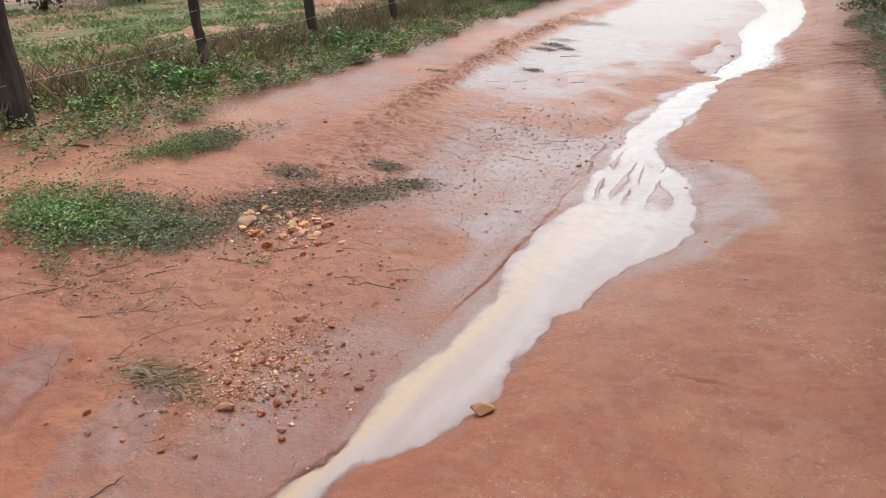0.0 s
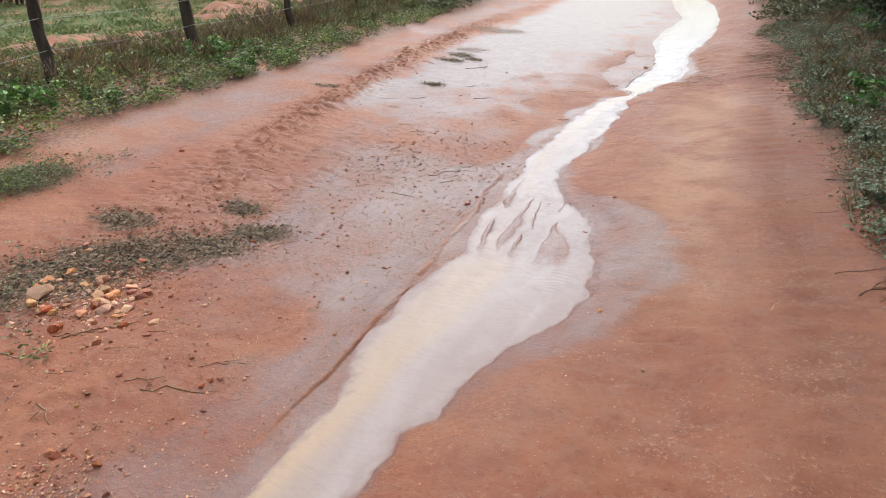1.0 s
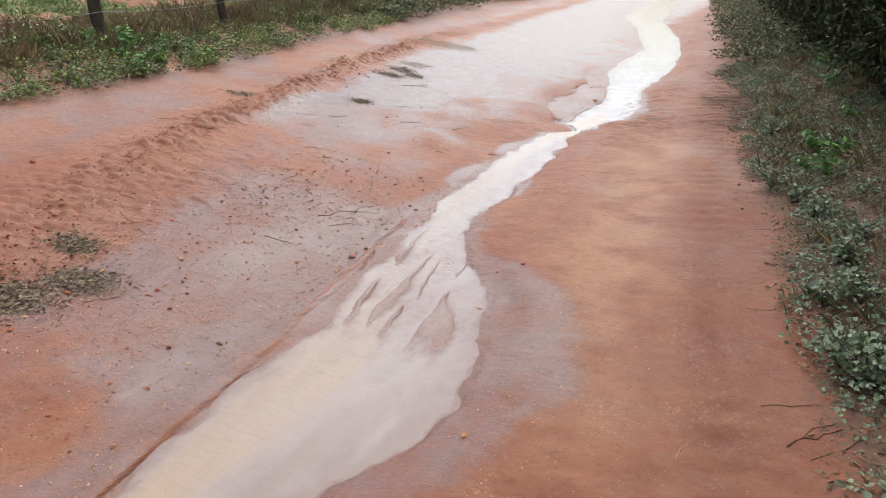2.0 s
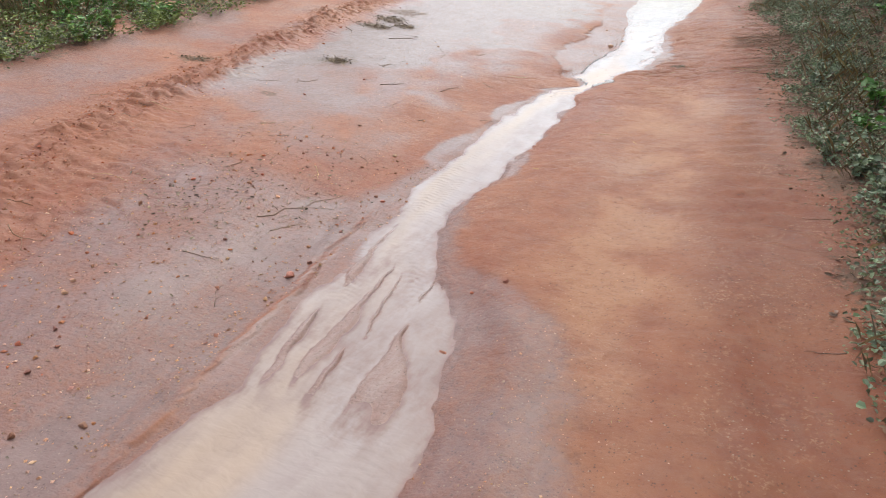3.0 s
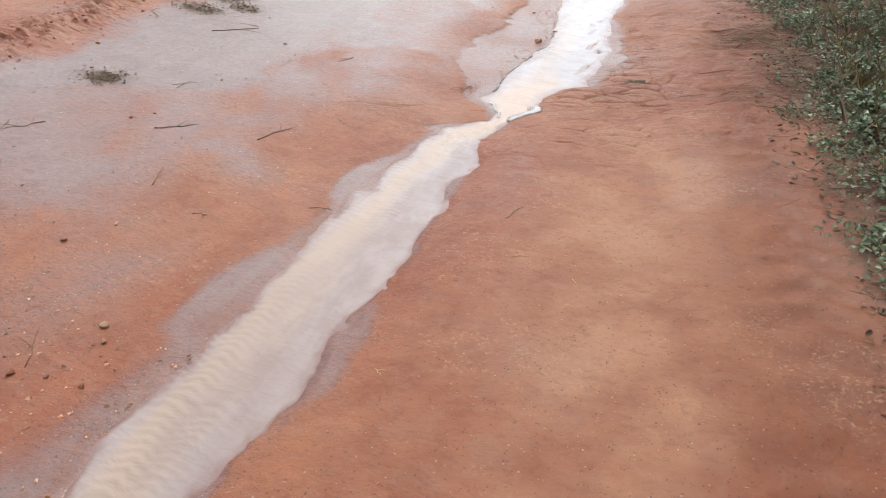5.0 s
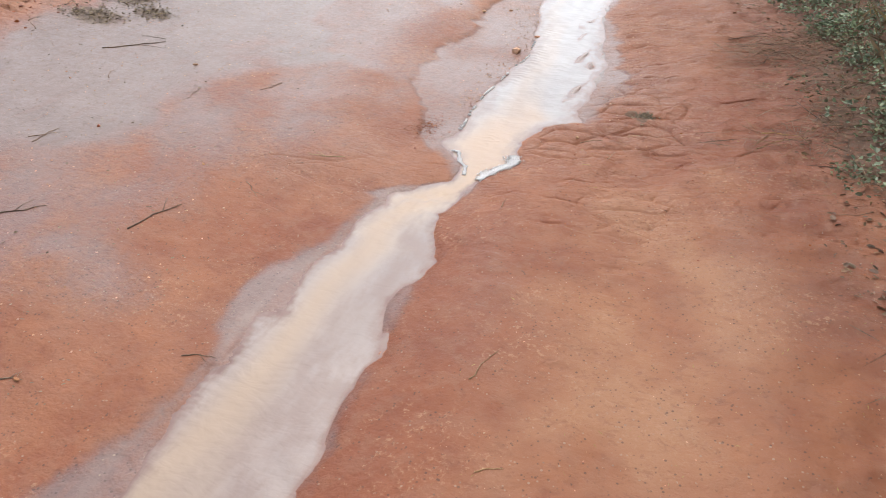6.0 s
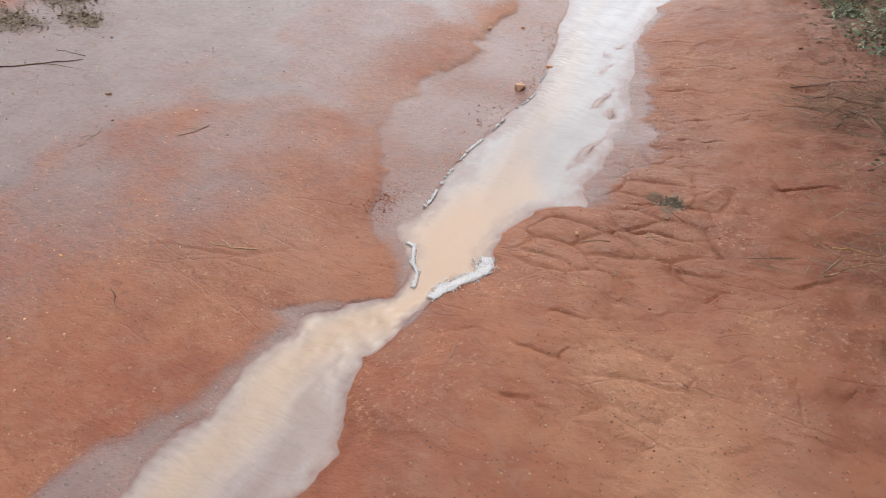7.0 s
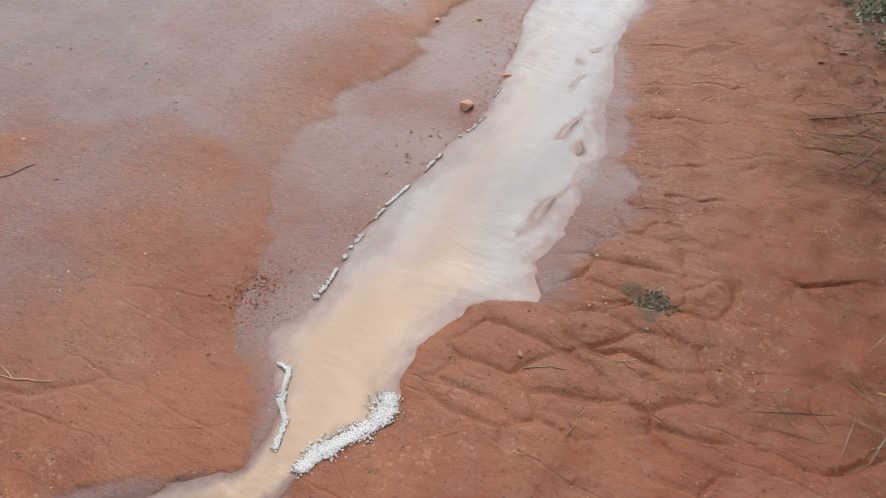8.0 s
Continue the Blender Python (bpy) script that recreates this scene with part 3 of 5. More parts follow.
    tan = np.maximum(tan, (0.3 + 0.45 * step(0.0, 0.5, fbm(x, y, 0.9, 3, 95))) * step(0.1, 0.5, away_w) * step(5.5, 7, y))
    silt = np.maximum(silt, 0.7 * step(0.25, 1.0, away_w) * step(-0.8, 0.25, fbm(x + 0.4 * y, y * 0.5, 0.6, 3, 96)) * step(5.8, 7.4, y + 0.5 * wob) * step(-4.2, -3.9, u))
    film = step(-0.1, 0.5, fbm(x + 0.55 * y, 0.3 * y, 0.22, 4, 99)) * step(-1.75, -2.0, x) * step(-3.7, -3.3, x) * step(2.1, 1.6, y + 0.3 * wob - 0.15 * (x + 2.2))
    silt = np.maximum(silt, 0.5 * film)
    # thin grey wash over the western lane and the ground below the ridge
    wash = step(-0.55, 0.35, fbm(x + 0.3 * y, y * 0.6, 0.7, 4, 100))
    silt = np.maximum(silt, (0.28 + 0.22 * wash) * step(-4.2, -4.5, u + 0.1 * wob) * step(-6.0, -5.4, u) * step(3.0, 4.5, y + 0.4 * wob))
    silt = np.maximum(silt, 0.4 * wash * step(0.15, 0.45, away_w) * step(-0.1, 0.3, u - ridge_line(y) - 0.35) * step(2.9, 3.6, y + 0.3 * wob) * step(7.5, 6.6, y))
    verge_e = step(-0.16, 0.08, u - verge_line(y) + 0.14 * wob)
    verge_w = step(-4.95, -5.45, u + 0.3 * wob)
    pasture = step(-6.8, -8.0, u)
    litter = np.maximum(0.75 * verge_e, 0.55 * verge_w * (1 - pasture))
    for cx, cy, rx, ry, dens in ((-3.45, 2.4, 0.34, 0.22, 0.75), (-3.37, 2.65, 0.32, 0.22, 0.8), (-3.28, 2.95, 0.32, 0.24, 0.8), (-3.2, 3.2, 0.32, 0.22, 0.85), (-3.05, 3.42, 0.28, 0.17, 0.9), (-2.86, 3.65, 0.26, 0.14, 0.95), (-2.72, 3.92, 0.2, 0.12, 0.95), (-3.54, 3.68, 0.24, 0.13, 0.8), (-3.06, 4.18, 0.16, 0.12, 0.8), (-4.0, 2.35, 0.5, 0.4, 0.7),
                                 (-4.6, 3.75, 0.32, 0.35, 0.7), (-1.0, 9.38, 0.045, 0.07, 0.9), (-1.05, 9.43, 0.04, 0.03, 0.8), (-3.66, 7.96, 0.1, 0.09, 0.9), (-4.48, 7.17, 0.16, 0.1, 0.7), (-3.51, 6.86, 0.07, 0.07, 0.7), (-4.13, 9.4, 0.2, 0.12, 0.8), (-4.16, 9.78, 0.16, 0.16, 0.8), (-3.9, 9.62, 0.12, 0.1, 0.8), (-4.2, 10.2, 0.25, 0.2, 0.7), (-4.6, 12.0, 0.5, 0.4, 0.7)):
        litter = np.maximum(litter, dens * step(1.25, 0.6, np.hypot((x - cx) / rx, (y - cy) / ry) + 0.25 * fbm(x, y, 0.1, 2, 97)))
    grass = pasture * (0.55 + 0.3 * fbm(x, y, 2.2, 3, 98)) * (1 - 0.8 * spoil) + 0.3 * step(1.5, 4, u)
    # eastern strip darkened: wet tyre track plus thicket shade laid on as colour
    moist_shade = np.maximum(step(-0.42, -0.08, u + 0.08 * wob) * step(1.2, 0.6, u), 0.35 * step(8.4, 9.0, y + 0.6 * wob) * step(0.02, 0.1, away_e))
    moist_shade = np.maximum(moist_shade, 0.9 * step(-2.1, -2.6, x + 0.2 * wob) * step(-4.6, -4.2, u) * step(3.2, 2.0, y + 0.4 * wob))
    moist_shade = np.maximum(moist_shade, 0.8 * ridge + 0.35 * broken)
    crack = step(7.9, 8.6, y + 0.6 * wob) * step(0.01, 0.06, away_e) * step(0.35, 0.05, u) * step(16, 12, y)
    crack = np.maximum(crack, 0.8 * step(8.0, 8.4, y + 0.3 * wob) * step(9.6, 9.1, y + 0.3 * wob) * step(0.05, 0.12, away_w) * step(1.0, 0.6, away_w))
    crack = np.maximum(crack, 0.45 * step(-0.75, -0.45, u) * step(0.3, 0.0, u) * step(4.2, 3.4, y + 0.5 * wob))
    crack = np.maximum(crack, 0.7 * step(-2.3, -2.8, x) * step(-4.6, -4.2, u) * step(2.6, 1.8, y + 0.5 * wob)) * (1 - step(0.2, 0.5, silt))
    return z, silt, np.clip(tan, 0, 1), litter, np.clip(grass, 0, 1), moist_shade, crack, np.clip(np.maximum(lift * fan, 0.8 * upper * lift), 0, 1)


# -- end of land --


def lines(lo, hi, fine, grow_lo, grow_hi, end_lo, end_hi):
    mid = list(np.arange(lo, hi, fine))
    left, right, s = [], [], fine
    while (left[-1] if left else lo) > end_lo:
        s *= grow_lo
        left.append((left[-1] if left else lo) - s)
    s = fine
    while (right[-1] if right else mid[-1]) < end_hi:
        s *= grow_hi
        right.append((right[-1] if right else mid[-1]) + s)
    return np.array(left[::-1] + mid + right)


def sheet(name, X, Y, Z, material, **masks):
    """A grid mesh from 2D arrays, with one float attribute for each mask."""
    ny, nx = X.shape
    me = bpy.data.meshes.new(name)
    me.vertices.add(nx * ny)
    me.vertices.foreach_set("co", np.stack([X, Y, Z], -1).astype(np.float32).ravel())
    i = (np.arange(ny - 1)[:, None] * nx + np.arange(nx - 1)[None, :]).ravel()
    quads = np.stack([i, i + 1, i + 1 + nx, i + nx], -1).astype(np.int32)
    me.loops.add(quads.size)
    me.loops.foreach_set("vertex_index", quads.ravel())
    me.polygons.add(len(quads))
    me.polygons.foreach_set("loop_start", np.arange(0, quads.size, 4, dtype=np.int32))
    me.polygons.foreach_set("use_smooth", np.ones(len(quads), dtype=bool))
    for key, v in masks.items():
        me.attributes.new(key, 'FLOAT', 'POINT').data.foreach_set("value", v.astype(np.float32).ravel())
    me.update(calc_edges=True)
    me.materials.append(material)
    return new(name, me)


# ---- ground: one sheet to the horizon ----
gx, gy = lines(-2.9, 0.55, 0.012, 1.03, 1.07, -600, 600), lines(1.0, 11.4, 0.012, 1.09, 1.03, -300, 900)
gx = np.union1d(gx, gx[:-1][(gx[:-1] > -1.6) & (gx[:-1] < -0.1)] + 0.006)
gx = np.union1d(gx[(gx < -5.1) | (gx > -2.9)], np.arange(-5.1, -2.9, 0.019))
gy = np.union1d(gy, gy[:-1][(gy[:-1] > 8.0) & (gy[:-1] < 11.0)] + 0.006)
GX, GY = np.meshgrid(gx, gy)
gz, g_silt, g_tan, g_litter, g_grass, g_moist_shade, g_crack, g_sand = land(GX, GY)
ground = tagged(sheet("ground", GX, GY, gz, EARTH, silt=g_silt, tan=g_tan, litter=g_litter, grass=g_grass, moist_shade=g_moist_shade, crack=g_crack, sand=g_sand),
                "wet red clay track with washed grey silt and cracks", "ground", kind="structure")


def heights(x, y):
    """Height of the ground sheet at each place."""
    x, y = np.asarray(x, float), np.asarray(y, float)
    i = np.clip(np.searchsorted(gx, x) - 1, 0, len(gx) - 2)
    j = np.clip(np.searchsorted(gy, y) - 1, 0, len(gy) - 2)
    fx, fy = (x - gx[i]) / (gx[i + 1] - gx[i]), (y - gy[j]) / (gy[j + 1] - gy[j])
    return (gz[j, i] * (1 - fx) + gz[j, i + 1] * fx) * (1 - fy) + (gz[j + 1, i] * (1 - fx) + gz[j + 1, i + 1] * fx) * fy


def height(x, y):
    return float(heights(np.array([x]), np.array([y]))[0])


# ---- water ----
wy = np.concatenate([np.arange(-1.5, 3.9, 0.03), np.arange(3.9, 11.5, 0.009), np.geomspace(11.5, 60, 160)])
ww, we = banks(wy)
NW = 80
frac = np.linspace(0, 1, NW)
WX = (ww - 0.045)[:, None] + ((we + 0.045) - (ww - 0.045))[:, None] * frac[None, :]
WY = np.repeat(wy[:, None], NW, 1)
WZ = water_level(WY) + 0.0018 * fbm(WX + 0.3 * WY, WY, 0.11, 2, 201) + 0.004 * fbm(WX, WY, 0.06, 3, 202) * np.exp(-((WY - 8.4) / 0.22) ** 2)
# trains of standing ripples: west-to-east place, from y, to y, wavelength, height
for k, (place, ya, yb, wave, tall) in enumerate(((0.34, 4.9, 8.3, 0.034, 0.0014), (0.7, 4.3, 5.3, 0.032, 0.0022), (0.3, 4.3, 5.4, 0.032, 0.002), (0.15, 6.2, 8.1, 0.031, 0.0013), (0.62, 5.6, 7.6, 0.03, 0.0012), (0.45, 9.9, 11.4, 0.045, 0.0012), (0.12, 9.5, 11.2, 0.04, 0.001), (0.8, 3.3, 4.3, 0.035, 0.0012), (0.6, 8.95, 9.3, 0.026, 0.0016), (0.4, 8.98, 9.3, 0.03, 0.0012))):
    line = ww[:, None] + (we - ww)[:, None] * place + 0.03 * fbm(WY, WY * 0 + k, 0.7, 2, 210 + k)
    d = WX - line
    on = np.exp(-(d / 0.055) ** 2) * step(ya - 0.1, ya + 0.2, WY) * step(yb + 0.1, yb - 0.3, WY) * step(-0.3, 0.3, fbm(WX, WY, 0.35, 2, 220 + k))
    WZ = WZ + tall * on * np.sin(6.2832 * (WY + 0.35 * np.abs(d) + 0.022 * fbm(WX, WY, 0.12, 3, 230 + k)) / wave)
across_f = np.repeat(frac[None, :], len(wy), 0)
thread = np.interp(WY, [0, 2, 3.2, 4.2, 5.5, 7, 8.2, 8.5, 9.2, 9.8, 11, 13], [0.35, 0.3, 0.28, 0.3, 0.55, 0.35, 0.35, 0.5, 0.5, 0.25, 0.2, 0.4])
spread = np.interp(WY, [0, 2, 3.2, 4.5, 6, 8, 8.4, 8.7, 9.1, 9.5, 13], [0.3, 0.2, 0.18, 0.15, 0.13, 0.2, 0.4, 0.9, 0.5, 0.16, 0.12])
amount = np.interp(WY, [0, 2.5, 4, 5, 6.5, 8, 8.6, 9.1, 9.6, 12], [1, 0.95, 0.55, 0.3, 0.55, 0.65, 1.0, 0.95, 0.45, 0.15])
mud = amount * np.exp(-((across_f - thread + 0.1 * fbm(WX * 2, WY * 0.4, 0.3, 2, 203)) / spread) ** 2)
# the upstream greying mask carries painted sky sheen as well as milky silt
tagged(sheet("water", WX, WY, WZ, WATER, mud=mud, milk_sheen=0.75 * step(7.0, 9.2, WY), deep=1 - np.exp(-np.maximum(WZ - heights(WX, WY), 0) / 0.0065), thin=np.maximum(np.maximum(0.7 - 0.7 * step(0.05, 0.34, np.minimum(across_f, 1 - across_f)), 0.6 * step(0.4, 0.7, across_f) * step(5.9, 6.5, WY) * step(8.4, 8.1, WY)), 0.3 * step(3.5, 4.3, WY) * step(5.9, 5.2, WY))), "shallow milky brown rainwater running down the track", "water", kind="structure")


# ---- builders ----
def thing(name, label, category, at=(0, 0, 0), group="", kind=""):
    ob = new(name)
    ob.empty_display_size = 0.1
    ob.matrix_world = Matrix.Translation(at)
    return tagged(ob, label, category, group, kind)


def part(name, me, material, parent, label=""):
    if isinstance(me, bmesh.types.BMesh):
        bm, me = me, bpy.data.meshes.new(name)
        bm.to_mesh(me)
        bm.free()
    if not me.materials:
        me.materials.append(material)
    ob = new(name, me)
    ob.parent = parent
    return tagged(ob, label) if label else ob


def mesh_of(name, verts, faces, material, smooth=False):
    me = bpy.data.meshes.new(name)
    me.from_pydata(np.asarray(verts).tolist(), [], np.asarray(faces).tolist())
    if smooth:
        me.polygons.foreach_set("use_smooth", np.ones(len(me.polygons), dtype=bool))
    me.materials.append(material)
    return me


def unit(v):
    return v / np.maximum(np.linalg.norm(v, axis=-1, keepdims=True), 1e-6)


def leaf_mesh(name, P, D, L, W, material, fold=0.25, droop=0.0, blade=False):
    """Folded leaves: stalk, rounded sides, tip; a blade of grass has one pair of side points, a leaf two."""
    n = len(P)
    D = unit(D)
    side = unit(np.cross(D, unit(np.random.normal(size=(n, 3)) * 0.5 + np.array([0, 0, 1.0]))))
    up = np.cross(side, D)
    L, W = L[:, None], W[:, None]
    down = np.array([0, 0, 1.0]) * L * droop
    tip = P + D * L - down
    if blade:
        mid = P + D * L * 0.42
        v = np.stack([P, mid + side * W / 2 + up * W * fold, tip, mid - side * W / 2 + up * W * fold], 1).reshape(-1, 3)
        i = np.arange(n)[:, None] * 4
        f = np.concatenate([i + np.array([[0, 1, 2]]), i + np.array([[0, 2, 3]])], 0)
        return mesh_of(name, v, f, material)
    a, c = P + D * L * 0.22 - down * 0.05, P + D * L * 0.74 - down * 0.45
    v = np.stack([P, a + side * W * 0.48 + up * W * fold, c + side * W * 0.44 + up * W * fold, tip, c - side * W * 0.44 + up * W * fold, a - side * W * 0.48 + up * W * fold], 1).reshape(-1, 3)
    i = np.arange(n)[:, None] * 6
    f = np.concatenate([i + np.array([[0, 1, 2, 3]]), i + np.array([[0, 3, 4, 5]])], 0)
    return mesh_of(name, v, f, material)


def grit_mesh(name, P, S, material, flat=0.6):
    """Small broken pebbles, each a jittered octahedron."""
    n = len(P)
    o = np.array([(1, 0, 0), (0, 1, 0), (-1, 0, 0), (0, -1, 0), (0, 0, 1), (0, 0, -1)], float)
    v = o[None] * S[:, None, None] * np.random.uniform(0.55, 1.25, (n, 6, 1)) + np.random.normal(size=(n, 6, 3)) * S[:, None, None] * 0.18
    v[:, :, 2] *= flat
    a = np.random.uniform(0, 6.28, n)
    x = v[:, :, 0] * np.cos(a)[:, None] - v[:, :, 1] * np.sin(a)[:, None]
    v[:, :, 1] = v[:, :, 0] * np.sin(a)[:, None] + v[:, :, 1] * np.cos(a)[:, None]
    v[:, :, 0] = x
    f = np.array([(0, 1, 4), (1, 2, 4), (2, 3, 4), (3, 0, 4), (1, 0, 5), (2, 1, 5), (3, 2, 5), (0, 3, 5)])
    return mesh_of(name, (v + P[:, None]).reshape(-1, 3), (f[None] + np.arange(n)[:, None, None] * 6).reshape(-1, 3), material)


def tube(bm, pts, radii, sides=6):
    rings = []
    for k, p in enumerate(pts):
        p = Vector(p)
        d = (Vector(pts[min(k + 1, len(pts) - 1)]) - Vector(pts[max(k - 1, 0)])).normalized()
        a = d.orthogonal().normalized()
        b = d.cross(a)
        rings.append([bm.verts.new(p + (a * math.cos(6.2832 * j / sides) + b * math.sin(6.2832 * j / sides)) * radii[k]) for j in range(sides)])
    for r, s in zip(rings, rings[1:]):
        for j in range(sides):
            bm.faces.new((r[j], r[(j + 1) % sides], s[(j + 1) % sides], s[j])).smooth = True
    bm.faces.new(rings[0][::-1])
    bm.faces.new(rings[-1])


def rng(seed):
    return random.Random(seed)


# ---- fence along the western verge ----
FENCE = [(-5.72, 3.0), (-6.3, 5.36), (-6.57, 7.46), (-6.85, 9.7), (-7.1, 11.9), (-7.36, 14.2), (-7.6, 16.5), (-7.9, 19.0), (-8.2, 21.6), (-8.5, 24.4)]
fence = thing("fence", "barbed wire fence on rough dark wooden posts", "fence")


def post_mesh(seed, r, tall):
    g, bm = rng(seed), bmesh.new()
    n = 9
    lean = (g.uniform(-0.05, 0.05), g.uniform(-0.05, 0.05))
    pts = [(lean[0] * k / n * tall + g.uniform(-0.012, 0.012), lean[1] * k / n * tall + g.uniform(-0.012, 0.012), -0.25 + (tall + 0.25) * k / n) for k in range(n + 1)]
    tube(bm, pts, [r * (1.12 - 0.25 * k / n) * g.uniform(0.88, 1.1) for k in range(n + 1)], 9)
    for v in bm.verts:
        v.co += Vector((g.uniform(-1, 1), g.uniform(-1, 1), 0)) * r * 0.09
    return bm


for k, (px, py) in enumerate(FENCE):
    base_z = height(px, py)
    p = part("post", post_mesh(500 + k, 0.105 if k == 0 else rng(k).uniform(0.05, 0.066), 1.55 if k == 0 else rng(k + 9).uniform(1.25, 1.45)), BARK, fence)
    p.location = (px, py, base_z)
stay = bmesh.new()
tube(stay, [(-0.16, -0.1, -0.2), (-0.1, -0.06, 0.4), (-0.02, -0.02, 0.95)], [0.07, 0.062, 0.05], 8)
p = part("brace", stay, BARK, fence)
p.location = (FENCE[0][0], FENCE[0][1], height(*FENCE[0]))
for level in (0.32, 0.6, 0.9, 1.18):
    bm, pts = bmesh.new(), []
    run = [(-4.9, -0.6)] + FENCE
    for (ax, ay), (bx, by) in zip(run, run[1:]):
        za, zb = height(ax, ay), height(bx, by)
        for s in np.linspace(0, 1, 9)[:-1]:
            pts.append((ax + (bx - ax) * s + 0.06, ay + (by - ay) * s, za + (zb - za) * s + level - 0.06 * s * (1 - s) * 4 * 0.5))
    tube(bm, pts, [0.0028] * len(pts), 4)
    part("wire", bm, WIRE, fence, "thin grey barbed wire")


# ---- plants ----
def spread(g, n, size):
    return g.normal(size=(n, 3)) * np.array(size)


def herb(name, seed, tall, wide, leaves, leaf_len, material, label, stems=7, broad=0.55):
    """A weed: a stool of thin stems with leaves all along them."""
    g = np.random.default_rng(seed)
    ob = thing(name, label, "weed")
    P, D = [], []
    for _ in range(stems):
        a, reach = g.uniform(0, 6.28), g.uniform(0.2, 1.0) * wide
        top = np.array([math.cos(a) * reach, math.sin(a) * reach, tall * g.uniform(0.6, 1.0)])
        bend = top * np.array([0.35, 0.35, 0.62])
        bm = bmesh.new()
        tube(bm, [(0, 0, -0.03), tuple(bend), tuple(top)], [0.004, 0.003, 0.0015], 4)
        part("stem", bm, TWIG, ob)
        for _ in range(leaves // stems):
            s = g.uniform(0.2, 1.0)
            q = (2 * s * (1 - s)) * bend + s * s * top
            P.append(q + g.normal(size=3) * 0.012)
            b = g.uniform(0, 6.28)
            D.append((math.cos(b), math.sin(b), g.uniform(-0.1, 0.8)))
    n = len(P)
    part("foliage", leaf_mesh("foliage", np.array(P), np.array(D), g.uniform(0.6, 1.2, n) * leaf_len, g.uniform(0.7, 1.1, n) * leaf_len * broad, material, 0.2, 0.15), material, ob)
    return ob


def scatter(models, spots, seed, scale=(0.8, 1.2), group=""):
    """Stand a copy of one of the models on the ground at each spot; the models take the first spots."""
    g = rng(seed)
    used = set()
    for k, (x, y) in enumerate(spots):
        m = models[k % len(models)]
        s = g.uniform(*scale)
        pose_here = Matrix.Translation((x, y, height(x, y) - 0.005)) @ Matrix.Rotation(g.uniform(0, 6.28), 4, 'Z') @ Matrix.Diagonal((s, s, s * g.uniform(0.85, 1.15), 1))
        if m.name not in used:
            used.add(m.name)
            m.matrix_world = pose_here
        else:
            m_scale = m.scale.copy()
            m.scale = (1, 1, 1)
            copy_thing(m, pose_here)
            m.scale = m_scale
        tagged(m, group=group)


def band(seed, n, u_lo, u_hi, y_lo, y_hi, power=1.0, east=False):
    g = np.random.default_rng(seed)
    y = y_lo + (y_hi - y_lo) * g.uniform(size=n) ** power
    u = g.uniform(u_lo, u_hi, n) + 0.14 * fbm(y, y * 0 + u_lo, 0.8, 3, seed)
    u = u + (verge_line(y) - 0.14 if east else 0)
    return u - ROAD_LEAN * (y - 6.0), y


def ground_cover(name, label, x, y, tall, leaves, leaf_len, width, material, upright, seed, spread_r=0.12):
    """Uncountable low growth: leaves massed in clumps round the given spots."""
    g = np.random.default_rng(seed)
    z = heights(x, y)
    k = np.repeat(np.arange(len(x)), leaves)
    n = len(k)
    clump = g.uniform(0.5, 1.2, len(x))[k]
    off = g.normal(size=(n, 2))
    off = off * np.minimum(1, 1.4 / np.maximum(np.linalg.norm(off, axis=1, keepdims=True), 0.01)) * spread_r * clump[:, None]
    r = np.linalg.norm(off, axis=1) / (spread_r * 1.6 * clump)
    h = np.clip(1 - r ** 2 * 0.5, 0.08, 1) * tall * clump * g.uniform(0.15, 1.0, n)
    if upright > 0.6:
        h = h * 0.08
    P = np.stack([x[k] + off[:, 0], y[k] + off[:, 1], z[k] + h], 1)
    a = g.uniform(0, 6.28, n)
    D = np.stack([np.cos(a), np.sin(a), g.normal(upright * 1.6, 0.35, n)], 1)
    L = g.uniform(0.55, 1.25, n) * leaf_len * (clump if upright > 0.6 else 1)
    return tagged(new(name, leaf_mesh(name, P, D, L, L * width * g.uniform(0.7, 1.2, n), material, 0.2, 0.18, upright > 0.6)), label, "plants", kind="stuff")


# western verge
x, y = band(301, 560, -6.9, -5.2, 2.6, 13.5)
ground_cover("verge_weeds", "low mixed green weeds along the fence", x, y, 0.13, 55, 0.034, 0.62, LEAF, 0.25, 302)
x, y = band(303, 340, -7.0, -5.25, 2.6, 13.5)
ground_cover("verge_dull_weeds", "dull grey-green weeds along the fence", x, y, 0.16, 50, 0.034, 0.55, DARK_LEAF, 0.3, 304)
x, y = band(305, 320, -7.3, -5.9, 2.6, 16)
ground_cover("dry_verge_grass", "brown dry grass standing under the fence", x, y, 0.2, 34, 0.26, 0.03, DRY_GRASS, 1.3, 306, 0.1)
x, y = band(307, 420, -7.4, -5.4, 13.5, 40, 1.4)
ground_cover("far_verge_weeds", "weeds and grass along the far fence line", x, y, 0.32, 45, 0.085, 0.45, DARK_LEAF, 0.35, 308, 0.3)
x, y = band(309, 240, -7.4, -5.9, 13.5, 40, 1.4)
ground_cover("far_dry_grass", "dry brown grass along the far fence line", x, y, 0.3, 30, 0.4, 0.035, DRY_GRASS, 1.2, 310, 0.25)
g = np.random.default_rng(311)
x = -7.0 - 11 * g.uniform(size=1700) ** 1.3
y = g.uniform(2.5, 26, 1700)
ground_cover("pasture_grass", "patchy short green pasture grass on red soil", x, y, 0.1, 40, 0.13, 0.06, GRASS, 1.0, 312, 0.22)
x = -6.9 - 2.6 * g.uniform(size=260)
y = g.uniform(2.5, 14, 260)
ground_cover("pasture_weeds", "small green weeds scattered behind the fence", x, y, 0.1, 30, 0.045, 0.5, LEAF, 0.3, 314, 0.14)

